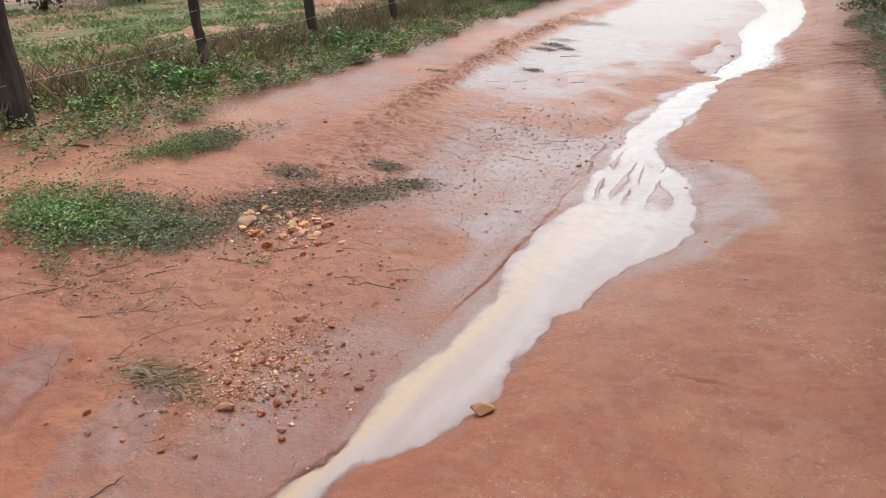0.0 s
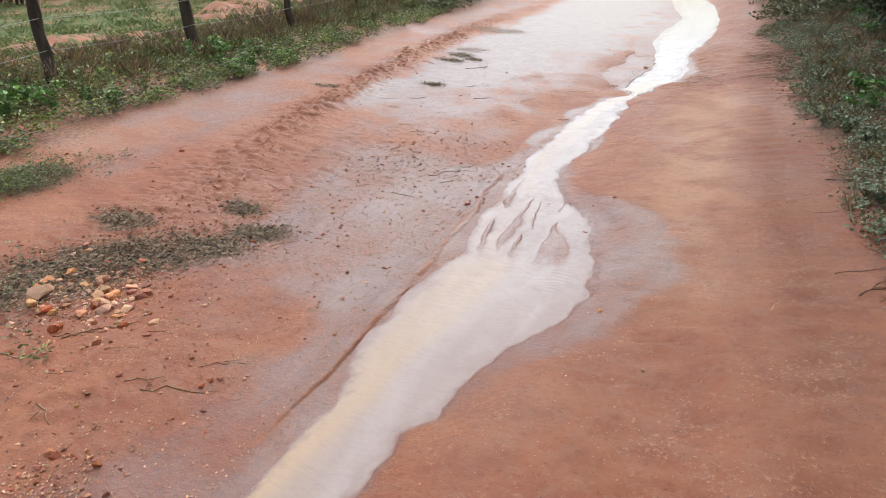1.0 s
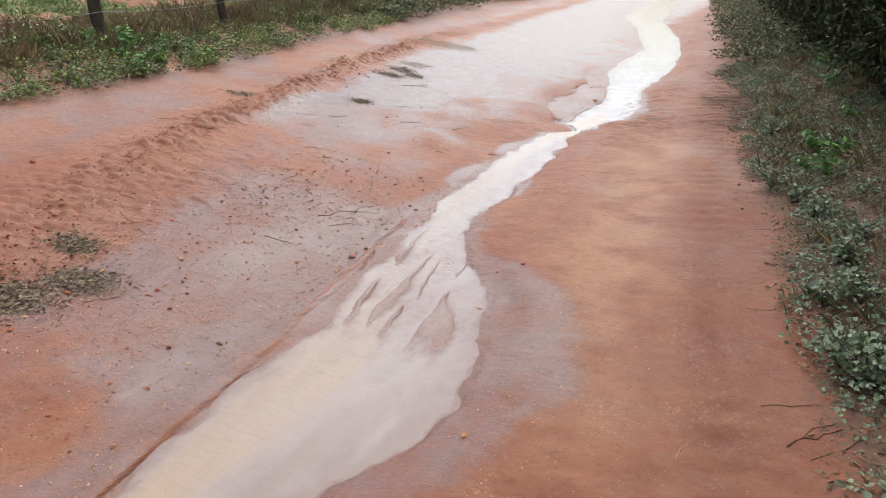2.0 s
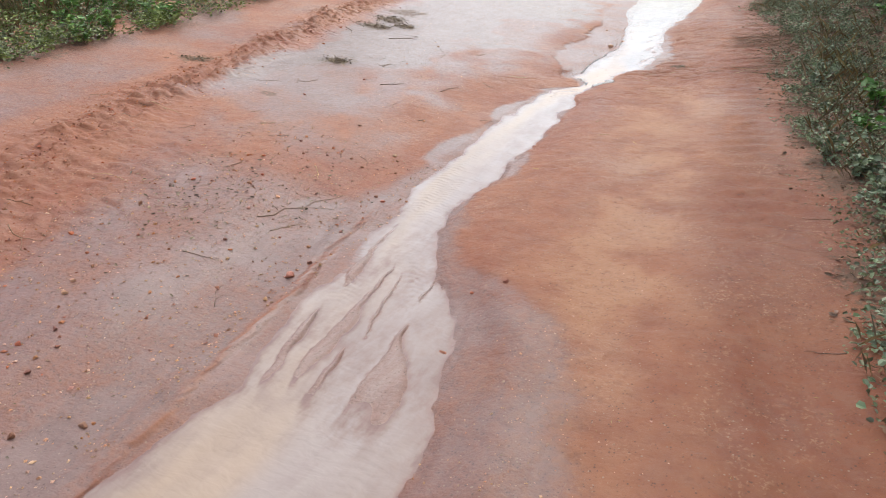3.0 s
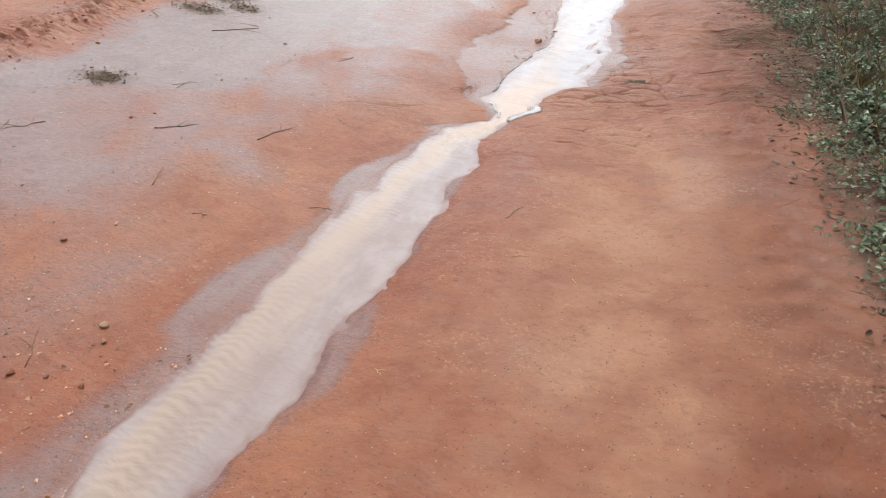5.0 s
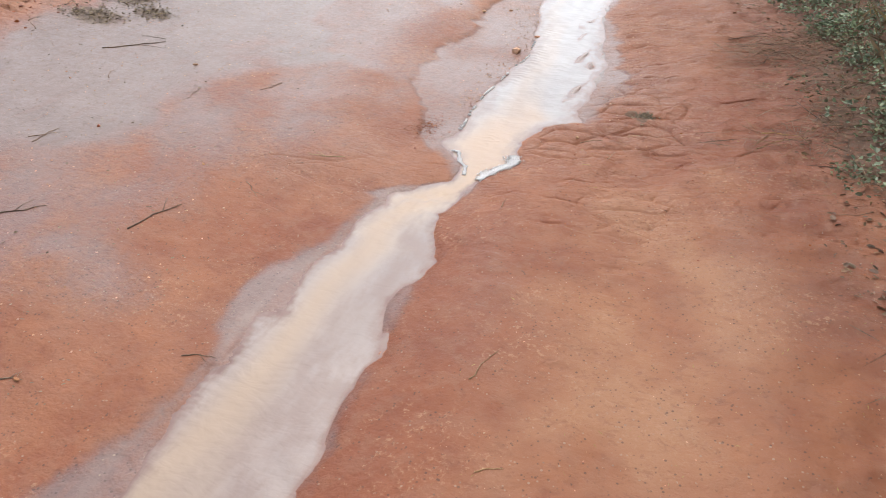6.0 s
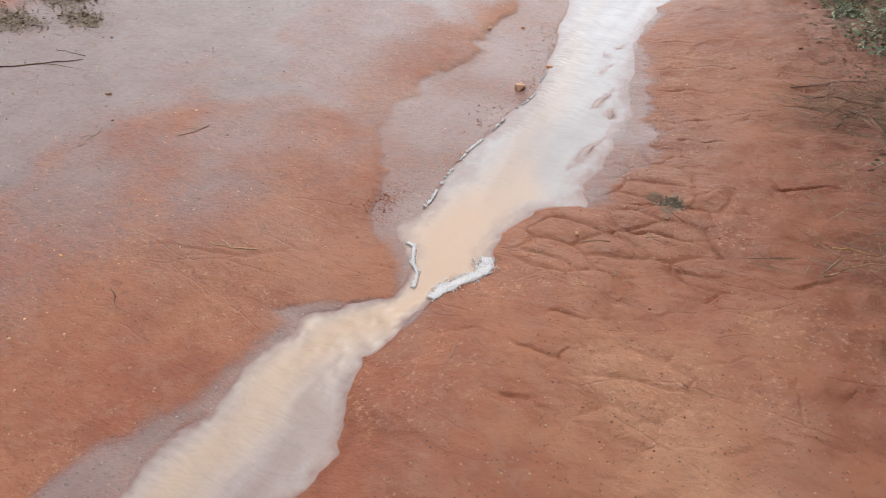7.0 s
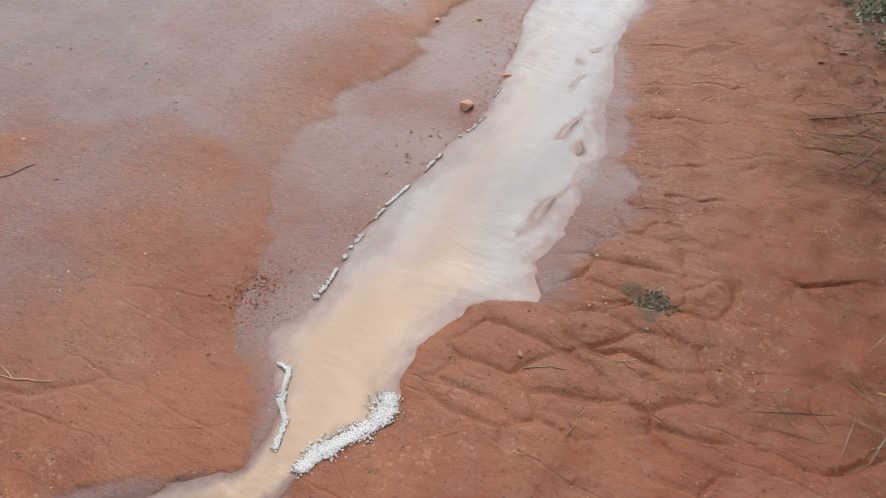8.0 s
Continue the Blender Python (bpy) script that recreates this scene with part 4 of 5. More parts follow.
leafy = [herb("weed", 320 + k, 0.24, 0.2, 84, 0.06, BRIGHT_LEAF, "fresh green leafy weed on the grassy verge") for k in range(3)]
bushy = [herb("weed", 330 + k, 0.26, 0.22, 120, 0.042, LEAF, "bushy dark green weed on the grassy verge", 9) for k in range(3)]
dead = [herb("dry_weed", 340 + k, 0.32, 0.16, 40, 0.03, DRY_GRASS, "withered brown weed with bare stems", 12, 0.3) for k in range(2)]
g = rng(350)
spots = [(-5.85 + g.gauss(0, 0.3), 7.35 + g.gauss(0, 0.35)) for _ in range(16)] + [(-5.85 + g.gauss(0, 0.22), 4.55 + g.gauss(0, 0.5)) for _ in range(18)]
scatter(leafy, spots, 351, (0.6, 1.05), "weeds under the fence")
x, y = band(352, 46, -6.6, -5.65, 3.0, 15)
scatter(bushy, list(zip(x, y)), 353, (0.6, 1.15), "weeds under the fence")
x, y = band(354, 30, -6.9, -6.1, 3.2, 15)
scatter(dead, list(zip(x, y)), 355, (0.8, 1.5), "dry weeds under the fence")

# mats of growth and litter on the western shoulder
for name, label, cx, cy, rx, ry, n, mat_, ln in (
        ("weed_mat", "mat of small green weeds on red mud", -4.0, 2.3, 0.62, 0.4, 150, LEAF, 0.03),
        ("weed_mat", "patch of fresh green weeds among duller ones", -4.05, 2.22, 0.3, 0.2, 45, BRIGHT_LEAF, 0.032),
        ("weed_mat", "dull weeds at the edge of the green mat", -3.85, 2.42, 0.6, 0.42, 170, DARK_LEAF, 0.024),
        ("weed_mat", "mat of small green weeds beside a stick", -4.56, 3.55, 0.2, 0.55, 60, LEAF, 0.026),
        ("weed_mat", "dull weeds and litter beside a stick", -4.54, 3.8, 0.22, 0.5, 80, DARK_LEAF, 0.022),
        ("weed_mat", "sparse grey-green weeds among washed litter", -3.42, 2.48, 0.3, 0.26, 50, DARK_LEAF, 0.022)):
    q = np.random.default_rng(int(-cx * 100))
    x, y = cx + q.normal(size=n) * rx * 0.5, cy + q.normal(size=n) * ry * 0.5
    ground_cover(name, label, x, y, 0.1, 34, ln * 0.95, 0.42, mat_, 0.3, n + 7, 0.07)
for cx, cy, rx, ry, n in ((-3.45, 2.41, 0.36, 0.24, 700), (-3.37, 2.66, 0.36, 0.26, 900), (-3.28, 2.96, 0.36, 0.28, 1200), (-3.2, 3.21, 0.36, 0.26, 1300), (-3.04, 3.43, 0.3, 0.2, 1000), (-2.86, 3.66, 0.28, 0.16, 900), (-2.71, 3.93, 0.22, 0.13, 600), (-3.54, 3.69, 0.26, 0.14, 500), (-3.06, 4.19, 0.18, 0.12, 350), (-2.19, 1.49, 0.3, 0.13, 260), (-3.15, 1.86, 0.5, 0.22, 300),
                          (-4.6, 3.77, 0.3, 0.5, 400), (-3.66, 7.97, 0.12, 0.1, 200), (-4.48, 7.18, 0.2, 0.1, 120), (-4.13, 9.42, 0.22, 0.12, 240), (-4.17, 9.79, 0.2, 0.18, 240), (-3.9, 9.63, 0.14, 0.1, 140), (-2.6, 5.31, 0.5, 0.6, 260)):
    q = np.random.default_rng(int(cy * 1000))
    n = int(n * 2.4)
    P = np.stack([cx + q.normal(size=n) * rx * 0.5, cy + q.normal(size=n) * ry * 0.5, np.zeros(n)], 1)
    P[:, 2] = heights(P[:, 0], P[:, 1]) + q.uniform(0.0, 0.012, n)
    a = q.uniform(0, 6.28, n)
    L = q.uniform(0.006, 0.026, n)
    tagged(new("leaf_litter", leaf_mesh("leaf_litter", P, np.stack([np.cos(a), np.sin(a), q.normal(0, 0.25, n)], 1), L, L * q.uniform(0.15, 0.6, n), LITTER, 0.15)),
           "dark rotting leaves and chips washed together on mud", "litter", kind="stuff")

# eastern verge
x, y = band(401, 820, 0.16, 1.6, 2.4, 13, east=True)
ground_cover("east_verge_weeds", "dull low weeds and leaf litter by the track", x, y, 0.06, 60, 0.02, 0.62, DARK_LEAF, 0.15, 402, 0.1)
x, y = band(403, 520, 0.18, 1.7, 2.4, 13, east=True)
ground_cover("east_green_weeds", "small green weeds on the shaded verge", x, y, 0.08, 50, 0.023, 0.75, GREY_LEAF, 0.2, 404, 0.08)
x, y = band(405, 190, 0.25, 1.8, 2.4, 16, east=True)
ground_cover("east_dry_grass", "brown dry grass on the shaded verge", x, y, 0.15, 26, 0.18, 0.035, DRY_GRASS, 1.0, 406, 0.12)
x, y = band(407, 420, 0.3, 2.0, 13, 42, 1.4)
ground_cover("east_far_weeds", "weeds along the far eastern verge", x, y, 0.22, 45, 0.075, 0.45, DARK_LEAF, 0.35, 408, 0.25)
def flakes(name, label, x, y, lo, hi, narrow, wide, material, seed, lift=0.006):
    """Leaves, chips or straws lying flat on the ground."""
    q = np.random.default_rng(seed)
    n = len(x)
    a, L = q.uniform(0, 6.28, n), lo + (hi - lo) * q.uniform(size=n) ** 2
    P = np.stack([x, y, heights(x, y) + 0.001 + q.uniform(0.0, lift, n)], 1)
    return tagged(new(name, leaf_mesh(name, P, np.stack([np.cos(a), np.sin(a), q.normal(0, 0.08, n)], 1), L, L * q.uniform(narrow, wide, n), material, 0.12, 0.0, wide < 0.3)), label, "litter", kind="stuff")


q = np.random.default_rng(410)
y = q.uniform(2.4, 13, 9000)
x = verge_line(y) - 0.12 + 1.3 * q.uniform(size=9000) ** 1.1 + 0.15 * fbm(y, y * 0, 0.6, 3, 409) - ROAD_LEAN * (y - 6.0)
flakes("leaf_litter", "brown fallen leaves along the eastern verge", x, y, 0.008, 0.034, 0.25, 0.6, DEAD_LEAF, 411)
flakes("dead_twigs", "fine dead twigs tangled along the eastern verge", x[:2600] + 0.03, y[:2600], 0.03, 0.13, 0.015, 0.04, DEAD_LEAF, 412, 0.02)
flakes("washed_chips", "dark chips strewn over the washed flat", q.uniform(-4.7, -2.2, 9000), q.uniform(6.2, 12.5, 9000), 0.004, 0.014, 0.12, 0.5, LITTER, 413, 0.002)
flakes("washed_chips", "dark chips strewn over the lower silt", q.uniform(-3.4, -1.85, 2600), q.uniform(1.2, 6.4, 2600), 0.004, 0.016, 0.15, 0.5, LITTER, 414, 0.002)
y = q.uniform(1.5, 12, 1500)
x = q.uniform(-1.1, 0.3, 1500) - ROAD_LEAN * (y - 6.0)
keep = x > banks(y)[1] + 0.08
flakes("straw_bits", "tiny straw bits strewn over the clay lane", x[keep], y[keep], 0.004, 0.02, 0.08, 0.25, STRAW, 415, 0.002)
for k, (cx, cy, n) in enumerate(((-0.42, 10.3, 260), (-0.3, 10.5, 200), (-0.28, 9.2, 160), (-0.2, 9.45, 200), (-0.2, 9.75, 200), (-0.36, 10.15, 200), (0.0, 8.9, 160), (0.12, 8.0, 120))):
    flakes("twig_heap", "heap of thin dead twigs at the verge", cx + q.normal(size=2 * n) * 0.15, cy + q.normal(size=2 * n) * 0.1, 0.05, 0.22, 0.01, 0.024, DEAD_LEAF, 430 + k, 0.035)
broad = [herb("broad_leaf_weed", 420 + k, 0.15, 0.16, 170, 0.034, GREY_LEAF, "broad-leaved green weed leaning over the track", 11, 0.85) for k in range(2)]
scatter(broad, [(0.5, 4.46), (0.62, 4.36), (0.55, 4.56), (0.46, 4.6), (0.68, 4.5), (0.6, 4.62), (0.78, 4.55), (0.42, 5.12), (0.55, 5.18), (0.72, 5.0), (0.85, 4.8), (0.5, 5.7), (0.62, 6.1), (0.4, 6.4), (0.16, 6.95), (0.3, 6.7), (0.08, 8.6), (0.12, 8.9)], 421, (0.75, 1.05), "weeds on the eastern verge")
fresh = [herb("fresh_weed", 430 + k, 0.16, 0.14, 60, 0.055, BRIGHT_LEAF, "bright green broad-leaved weed on dull litter", 6, 0.7) for k in range(2)]
scatter(fresh, [(0.43, 7.95), (0.56, 7.8), (0.36, 7.4), (0.5, 7.3), (0.75, 9.3), (0.6, 11.0), (0.7, 12.2), (0.55, 12.6)], 431, (0.7, 1.1), "weeds on the eastern verge")


# ---- thicket and trees ----
def crown_mesh(seed, clumps, per, size, leaf, material):
    g = np.random.default_rng(seed)
    c = unit(g.normal(size=(clumps, 3))) * g.uniform(0.35, 1.0, (clumps, 1)) ** 0.6 * np.array(size)
    k = np.repeat(np.arange(clumps), per)
    n = len(k)
    P = c[k] + g.normal(size=(n, 3)) * np.array(size) * 0.17
    L = g.uniform(0.6, 1.3, n) * leaf
    return leaf_mesh("crown", P, g.normal(size=(n, 3)) + np.array([0, 0, -0.2]), L, L * 0.5, material, 0.2, 0.2)


def shrub(seed, tall, wide):
    g = rng(seed)
    ob = thing("shrub", "dense dark shrub with thin crowded stems", "shrub")
    for _ in range(5):
        bm = bmesh.new()
        a, r = g.uniform(0, 6.28), g.uniform(0.2, 0.7) * wide
        tube(bm, [(0.05 * math.cos(a), 0.05 * math.sin(a), -0.1), (r * 0.4 * math.cos(a), r * 0.4 * math.sin(a), tall * 0.45), (r * math.cos(a), r * math.sin(a), tall * 0.9)], [0.03, 0.022, 0.008], 6)
        part("stem", bm, BARK, ob)
    c = part("crown", crown_mesh(seed, 60, 34, (wide, wide, tall * 0.46), 0.075, CANOPY_LEAF), CANOPY_LEAF, ob)
    c.location = (0, 0, tall * 0.52)
    return ob


def tree(seed, tall, wide):
    g = rng(seed)
    ob = thing("tree", "dark-barked roadside tree, its green crown added out of view", "tree")
    bm = bmesh.new()
    n = 7
    tube(bm, [(g.uniform(-0.05, 0.05) * k, g.uniform(-0.05, 0.05) * k, -0.3 + tall * 0.62 * k / n) for k in range(n + 1)], [0.15 * (1.25 - 0.9 * k / n) for k in range(n + 1)], 10)
    part("trunk", bm, BARK, ob)
    for _ in range(5):
        bm = bmesh.new()
        a, z0 = g.uniform(0, 6.28), tall * g.uniform(0.32, 0.55)
        tube(bm, [(0, 0, z0), (wide * 0.3 * math.cos(a), wide * 0.3 * math.sin(a), z0 + tall * 0.13), (wide * 0.7 * math.cos(a), wide * 0.7 * math.sin(a), z0 + tall * 0.22)], [0.06, 0.04, 0.015], 7)
        part("limb", bm, BARK, ob)
    # crown added above the view; only dark trunks show below it
    c = part("crown", crown_mesh(seed + 1, 90, 34, (wide, wide, tall * 0.3), 0.15, CANOPY_LEAF), CANOPY_LEAF, ob)
    c.location = (0, 0, tall * 0.72)
    return ob


g = rng(601)
spots = []
for row, (u0, y0, y1, gapy) in enumerate(((1.75, 2.0, 24, 0.75), (2.5, 1.5, 30, 0.95), (3.4, 0, 40, 1.6))):
    yy = y0
    while yy < y1:
        spots.append((u0 + g.uniform(-0.15, 0.25) - ROAD_LEAN * (yy - 6), yy))
        yy += gapy * g.uniform(0.75, 1.3)
for k in range(16):
    spots.append((-15.5 - g.uniform(0, 3.5) + 0.25 * k, 4 + 1.6 * k + g.uniform(-0.6, 0.6)))
scatter([shrub(610, 1.5, 0.55), shrub(611, 1.25, 0.6), shrub(612, 1.8, 0.6)], spots, 613, (0.85, 1.3), "roadside shrubs")
# eastern row: unseen crowns made tall and wide to shade the verge
spots = [(2.3 + g.uniform(0, 0.9) - ROAD_LEAN * (yy - 6), yy) for yy in (1.0, 3.6, 6.2, 8.4, 10.2, 12.2, 14.5, 17, 21, 26, 33, 42)]
spots += [(-19 - g.uniform(0, 5) + 0.3 * k, 3 + 4.2 * k) for k in range(9)]
scatter([tree(620, 6.4, 2.1), tree(621, 7.4, 2.4)], spots, 623, (0.9, 1.3), "roadside trees")


# ---- stones ----
def stone_mesh(seed, flat):
    g = np.random.default_rng(seed)
    bm = bmesh.new()
    for p in unit(g.normal(size=(15, 3))) * np.array([1.0, g.uniform(0.6, 0.85), flat]) * g.uniform(0.8, 1.1, (15, 1)):
        bm.verts.new(p)
    out = bmesh.ops.convex_hull(bm, input=bm.verts)
    bmesh.ops.delete(bm, geom=list({e for e in out["geom_interior"] + out["geom_unused"] if isinstance(e, bmesh.types.BMVert)}), context='VERTS')
    me = bpy.data.meshes.new("stone")
    bm.to_mesh(me)
    bm.free()
    return me


SHAPES = {m: [stone_mesh(700 + k, 0.35 + 0.08 * (k % 4)) for k in range(9)] for m in (ROCK, PALE_ROCK)}
for m, shapes in SHAPES.items():
    for me in shapes:
        me.materials.append(m)


def stone(x, y, size, material, g, label="", group="stones on the track"):
    ob = new("stone", g.choice(SHAPES[material]))
    s = size * 0.5
    ob.matrix_world = Matrix.Translation((x, y, height(x, y) + s * 0.22)) @ Matrix.Rotation(g.uniform(0, 6.28), 4, 'Z') @ Matrix.Rotation(g.uniform(-0.3, 0.3), 4, 'X') @ Matrix.Diagonal((s, s, s * g.uniform(0.8, 1.3), 1))
    return tagged(ob, label or ("small rust-brown stone lying on wet mud" if material is ROCK else "small pale tan stone lying on wet mud"), "stone", group)


g = rng(710)
# single stones: x, y, size
for x, y, s in ((-1.54, 1.88, 0.05), (-1.61, 1.53, 0.045), (-1.58, 1.5, 0.035), (-1.73, 1.63, 0.05), (-1.86, 1.23, 0.035), (-1.91, 1.27, 0.028), (-1.67, 2.06, 0.028), (-1.64, 2.1, 0.03), (-0.41, 3.31, 0.024),
                (-1.91, 2.62, 0.04), (-1.88, 2.69, 0.035), (-1.98, 3.18, 0.026), (-2.08, 2.77, 0.024), (-1.02, 4.7, 0.04), (-0.97, 5.17, 0.03), (-1.08, 5.08, 0.024), (-1.85, 4.9, 0.055), (-1.84, 5.03, 0.03), (-1.94, 5.16, 0.034), (-1.97, 5.81, 0.03), (-1.91, 5.78, 0.032),
                (-2.25, 6.12, 0.034), (-2.61, 6.67, 0.03), (-2.76, 5.44, 0.03), (-2.83, 5.82, 0.03), (-2.06, 4.69, 0.026), (-2.62, 4.81, 0.028)):
    stone(x, y, s, ROCK, g)
for x, y, s in ((-1.82, 4.7, 0.036), (-1.8, 5.05, 0.024), (-2.17, 4.88, 0.024), (-2.64, 4.93, 0.026), (-2.22, 4.49, 0.022), (-2.26, 5.19, 0.02), (-2.55, 6.85, 0.032), (-2.35, 7.09, 0.024), (-2.19, 6.4, 0.038), (-2.14, 6.34, 0.034),
                (-2.6, 8.26, 0.018), (-3.25, 9.12, 0.03), (-1.81, 10.17, 0.07), (-1.76, 10.49, 0.045), (-2.19, 10.77, 0.04), (-2.04, 10.91, 0.04), (-1.25, 9.09, 0.024), (-0.68, 3.74, 0.036), (-1.7, 3.19, 0.03), (-2.81, 5.74, 0.028)):
    stone(x, y, s, PALE_ROCK, g)
stone(-1.03, 1.95, 0.125, PALE_ROCK, g, "flat pale stone slab tilted beside the stream")
stone(-1.85, 1.5, 0.075, PALE_ROCK, g, "bright orange stone lying in wet gravel")
stone(-3.13, 2.83, 0.16, PALE_ROCK, g, "flat orange stone slab among leaf litter")
stone(-2.82, 2.82, 0.085, PALE_ROCK, g, "angular pale stone at the edge of litter")
stone(-2.84, 3.02, 0.08, PALE_ROCK, g, "flat pale stone at the edge of litter")
for x, y, s in ((-2.7, 1.43, 0.035), (-2.63, 1.47, 0.04), (-2.32, 1.58, 0.03), (-1.9, 2.66, 0.035), (-2.56, 2.32, 0.028), (-2.21, 2.37, 0.03), (-2.52, 2.45, 0.026), (-4.16, 4.78, 0.05), (-2.06, 2.73, 0.03), (-2.13, 1.14, 0.035), (-1.99, 1.18, 0.028), (-1.76, 1.28, 0.024), (-2.46, 5.88, 0.03), (-2.56, 4.51, 0.03), (-3.3, 7.01, 0.03), (-2.33, 4.01, 0.03), (-2.18, 3.93, 0.03)):
    stone(x, y, s, ROCK, g)
for k in range(90):
    f = g.gauss(0, 0.8)
    stone(-2.95 - 0.16 * f + g.gauss(0, 0.17), 2.98 + 0.15 * f + g.gauss(0, 0.13), 0.035 + 0.055 * g.random() ** 2, g.choice((ROCK, PALE_ROCK, PALE_ROCK)), g, group="stones in the leaf litter")
for k in range(60):
    f = g.gauss(0, 1)
    stone(-1.93 + 0.1 * f + g.gauss(0, 0.1), 1.8 - 0.06 * f + g.gauss(0, 0.17), 0.022 + 0.026 * g.random() ** 1.5, g.choice((ROCK, ROCK, PALE_ROCK)), g, group="stones in the gravel patch")
for k in range(22):
    stone(g.gauss(-2.0, 0.28), g.gauss(1.75, 0.33), 0.018 + 0.03 * g.random() ** 2, ROCK, g, group="stones in the gravel patch")
for k in range(62):
    stone(g.uniform(-3.1, -1.82), g.uniform(2.2, 6.3), 0.02 + 0.022 * g.random() ** 2, g.choice((ROCK, ROCK, ROCK, PALE_ROCK)), g)
for k in range(12):
    stone(g.uniform(-5.2, -3.0), g.uniform(3.6, 9.5), g.uniform(0.015, 0.04), ROCK, g)


def grit(name, label, x, y, lo, hi, seed, material=GRAVEL):
    q = np.random.default_rng(seed)
    S = q.uniform(lo, hi, len(x)) * q.uniform(0.6, 1.0, len(x))
    tagged(new(name, grit_mesh(name, np.stack([x, y, heights(x, y) + S * 0.2], 1), S, material)), label, "gravel", kind="stuff")


q = np.random.default_rng(720)
grit("gravel", "coarse rust-coloured gravel washed into a patch", q.normal(-1.92, 0.16, 1500), q.normal(1.78, 0.22, 1500), 0.002, 0.009, 721)
grit("gravel", "broken rust stones heaped in the gravel patch", q.normal(-1.92, 0.13, 300), q.normal(1.8, 0.17, 300), 0.006, 0.014, 729)
f = q.normal(0, 0.8, 260)
grit("gravel", "broken orange stones among the leaf litter", -2.95 - 0.16 * f + q.normal(0, 0.18, 260), 2.98 + 0.15 * f + q.normal(0, 0.14, 260), 0.006, 0.02, 730)
grit("gravel", "rust-brown pebbles strewn over the silt", q.uniform(-3.1, -1.8, 300), 2.2 + 4.1 * q.uniform(size=300) ** 1.3, 0.006, 0.015, 734, PEBBLE)
grit("gravel", "rust-brown pebbles in the gravel patch", q.normal(-1.93, 0.15, 260), q.normal(1.8, 0.19, 260), 0.007, 0.015, 735, PEBBLE)
grit("gravel", "orange pebbles among the leaf litter", q.normal(-2.97, 0.18, 160), q.normal(3.0, 0.16, 160), 0.008, 0.017, 736)
grit("gravel", "small stones washed along the silt", q.uniform(-3.2, -1.75, 2600), q.uniform(2.2, 6.4, 2600), 0.002, 0.0105, 722)
grit("gravel", "fine grit strewn on the silt bank", q.normal(-0.62, 0.1, 420), q.normal(4.3, 0.5, 420), 0.002, 0.006, 723)
x = q.uniform(-1.3, 0.3, 1900)
y = q.uniform(1.5, 11.5, 1900)
keep = x > banks(y)[1] + 0.05
grit("grit", "fine pale grit strewn over the red clay lane", x[keep], y[keep], 0.0012, 0.0035, 724)
grit("gravel", "dark grit over the washed flat", q.uniform(-4.2, -2.3, 1500), q.uniform(6.4, 12, 1500), 0.002, 0.007, 725)
y = q.uniform(1.4, 4.6, 420)
grit("gravel", "small stones lining the west bank of the stream", banks(y)[0] - np.abs(q.normal(0, 0.06, 420)) - 0.01, y, 0.002, 0.009, 726)
y = q.uniform(9.3, 11.2, 260)
grit("gravel", "dark chips beside the upper stream", banks(y)[0] - np.abs(q.normal(0, 0.12, 260)) - 0.02, y, 0.003, 0.009, 727)
y = q.uniform(9.3, 11.2, 260)
grit("gravel", "dark chips on the east bank of the upper stream", banks(y)[1] + 0.12 + np.abs(q.normal(0, 0.06, 260)), y, 0.002, 0.006, 728)


tagged(new("dung", grit_mesh("dung", np.stack([q.normal(-0.99, 0.022, 900), q.normal(9.385, 0.032, 900), height(-0.99, 9.385) + q.uniform(0, 0.014, 900)], 1), q.uniform(0.002, 0.006, 900), LITTER)),
       "dark crumbled dung pat on cracked red clay", "dung", kind="stuff")
# crumbs of broken clay on the ridge between the lanes and beside it
y = q.uniform(2.6, 13, 2600)
grit("clay_crumbs", "crumbled red clay clods along the ridge", ridge_line(y) + q.normal(0, 0.13, 2600) - ROAD_LEAN * (y - 6.0), y, 0.003, 0.014, 731, CRUMB)
y = q.uniform(2.9, 6.6, 1300)
grit("clay_crumbs", "small red clay crumbs on the broken ground", ridge_line(y) + q.normal(0.1, 0.35, 1300) - ROAD_LEAN * (y - 6.0), y, 0.002, 0.009, 732, CRUMB)
grit("clay_crumbs", "dark broken crumbs at the foot of the silt", q.normal(-1.93, 0.04, 320), q.normal(9.03, 0.07, 320), 0.002, 0.006, 737, CRUMB)
y = q.uniform(8.2, 11.5, 700)
grit("clay_crumbs", "loose crumbs of red clay by the cracks", q.uniform(-1.2, 0.1, 700) - ROAD_LEAN * (y - 8.5), y, 0.002, 0.006, 733, CRUMB)


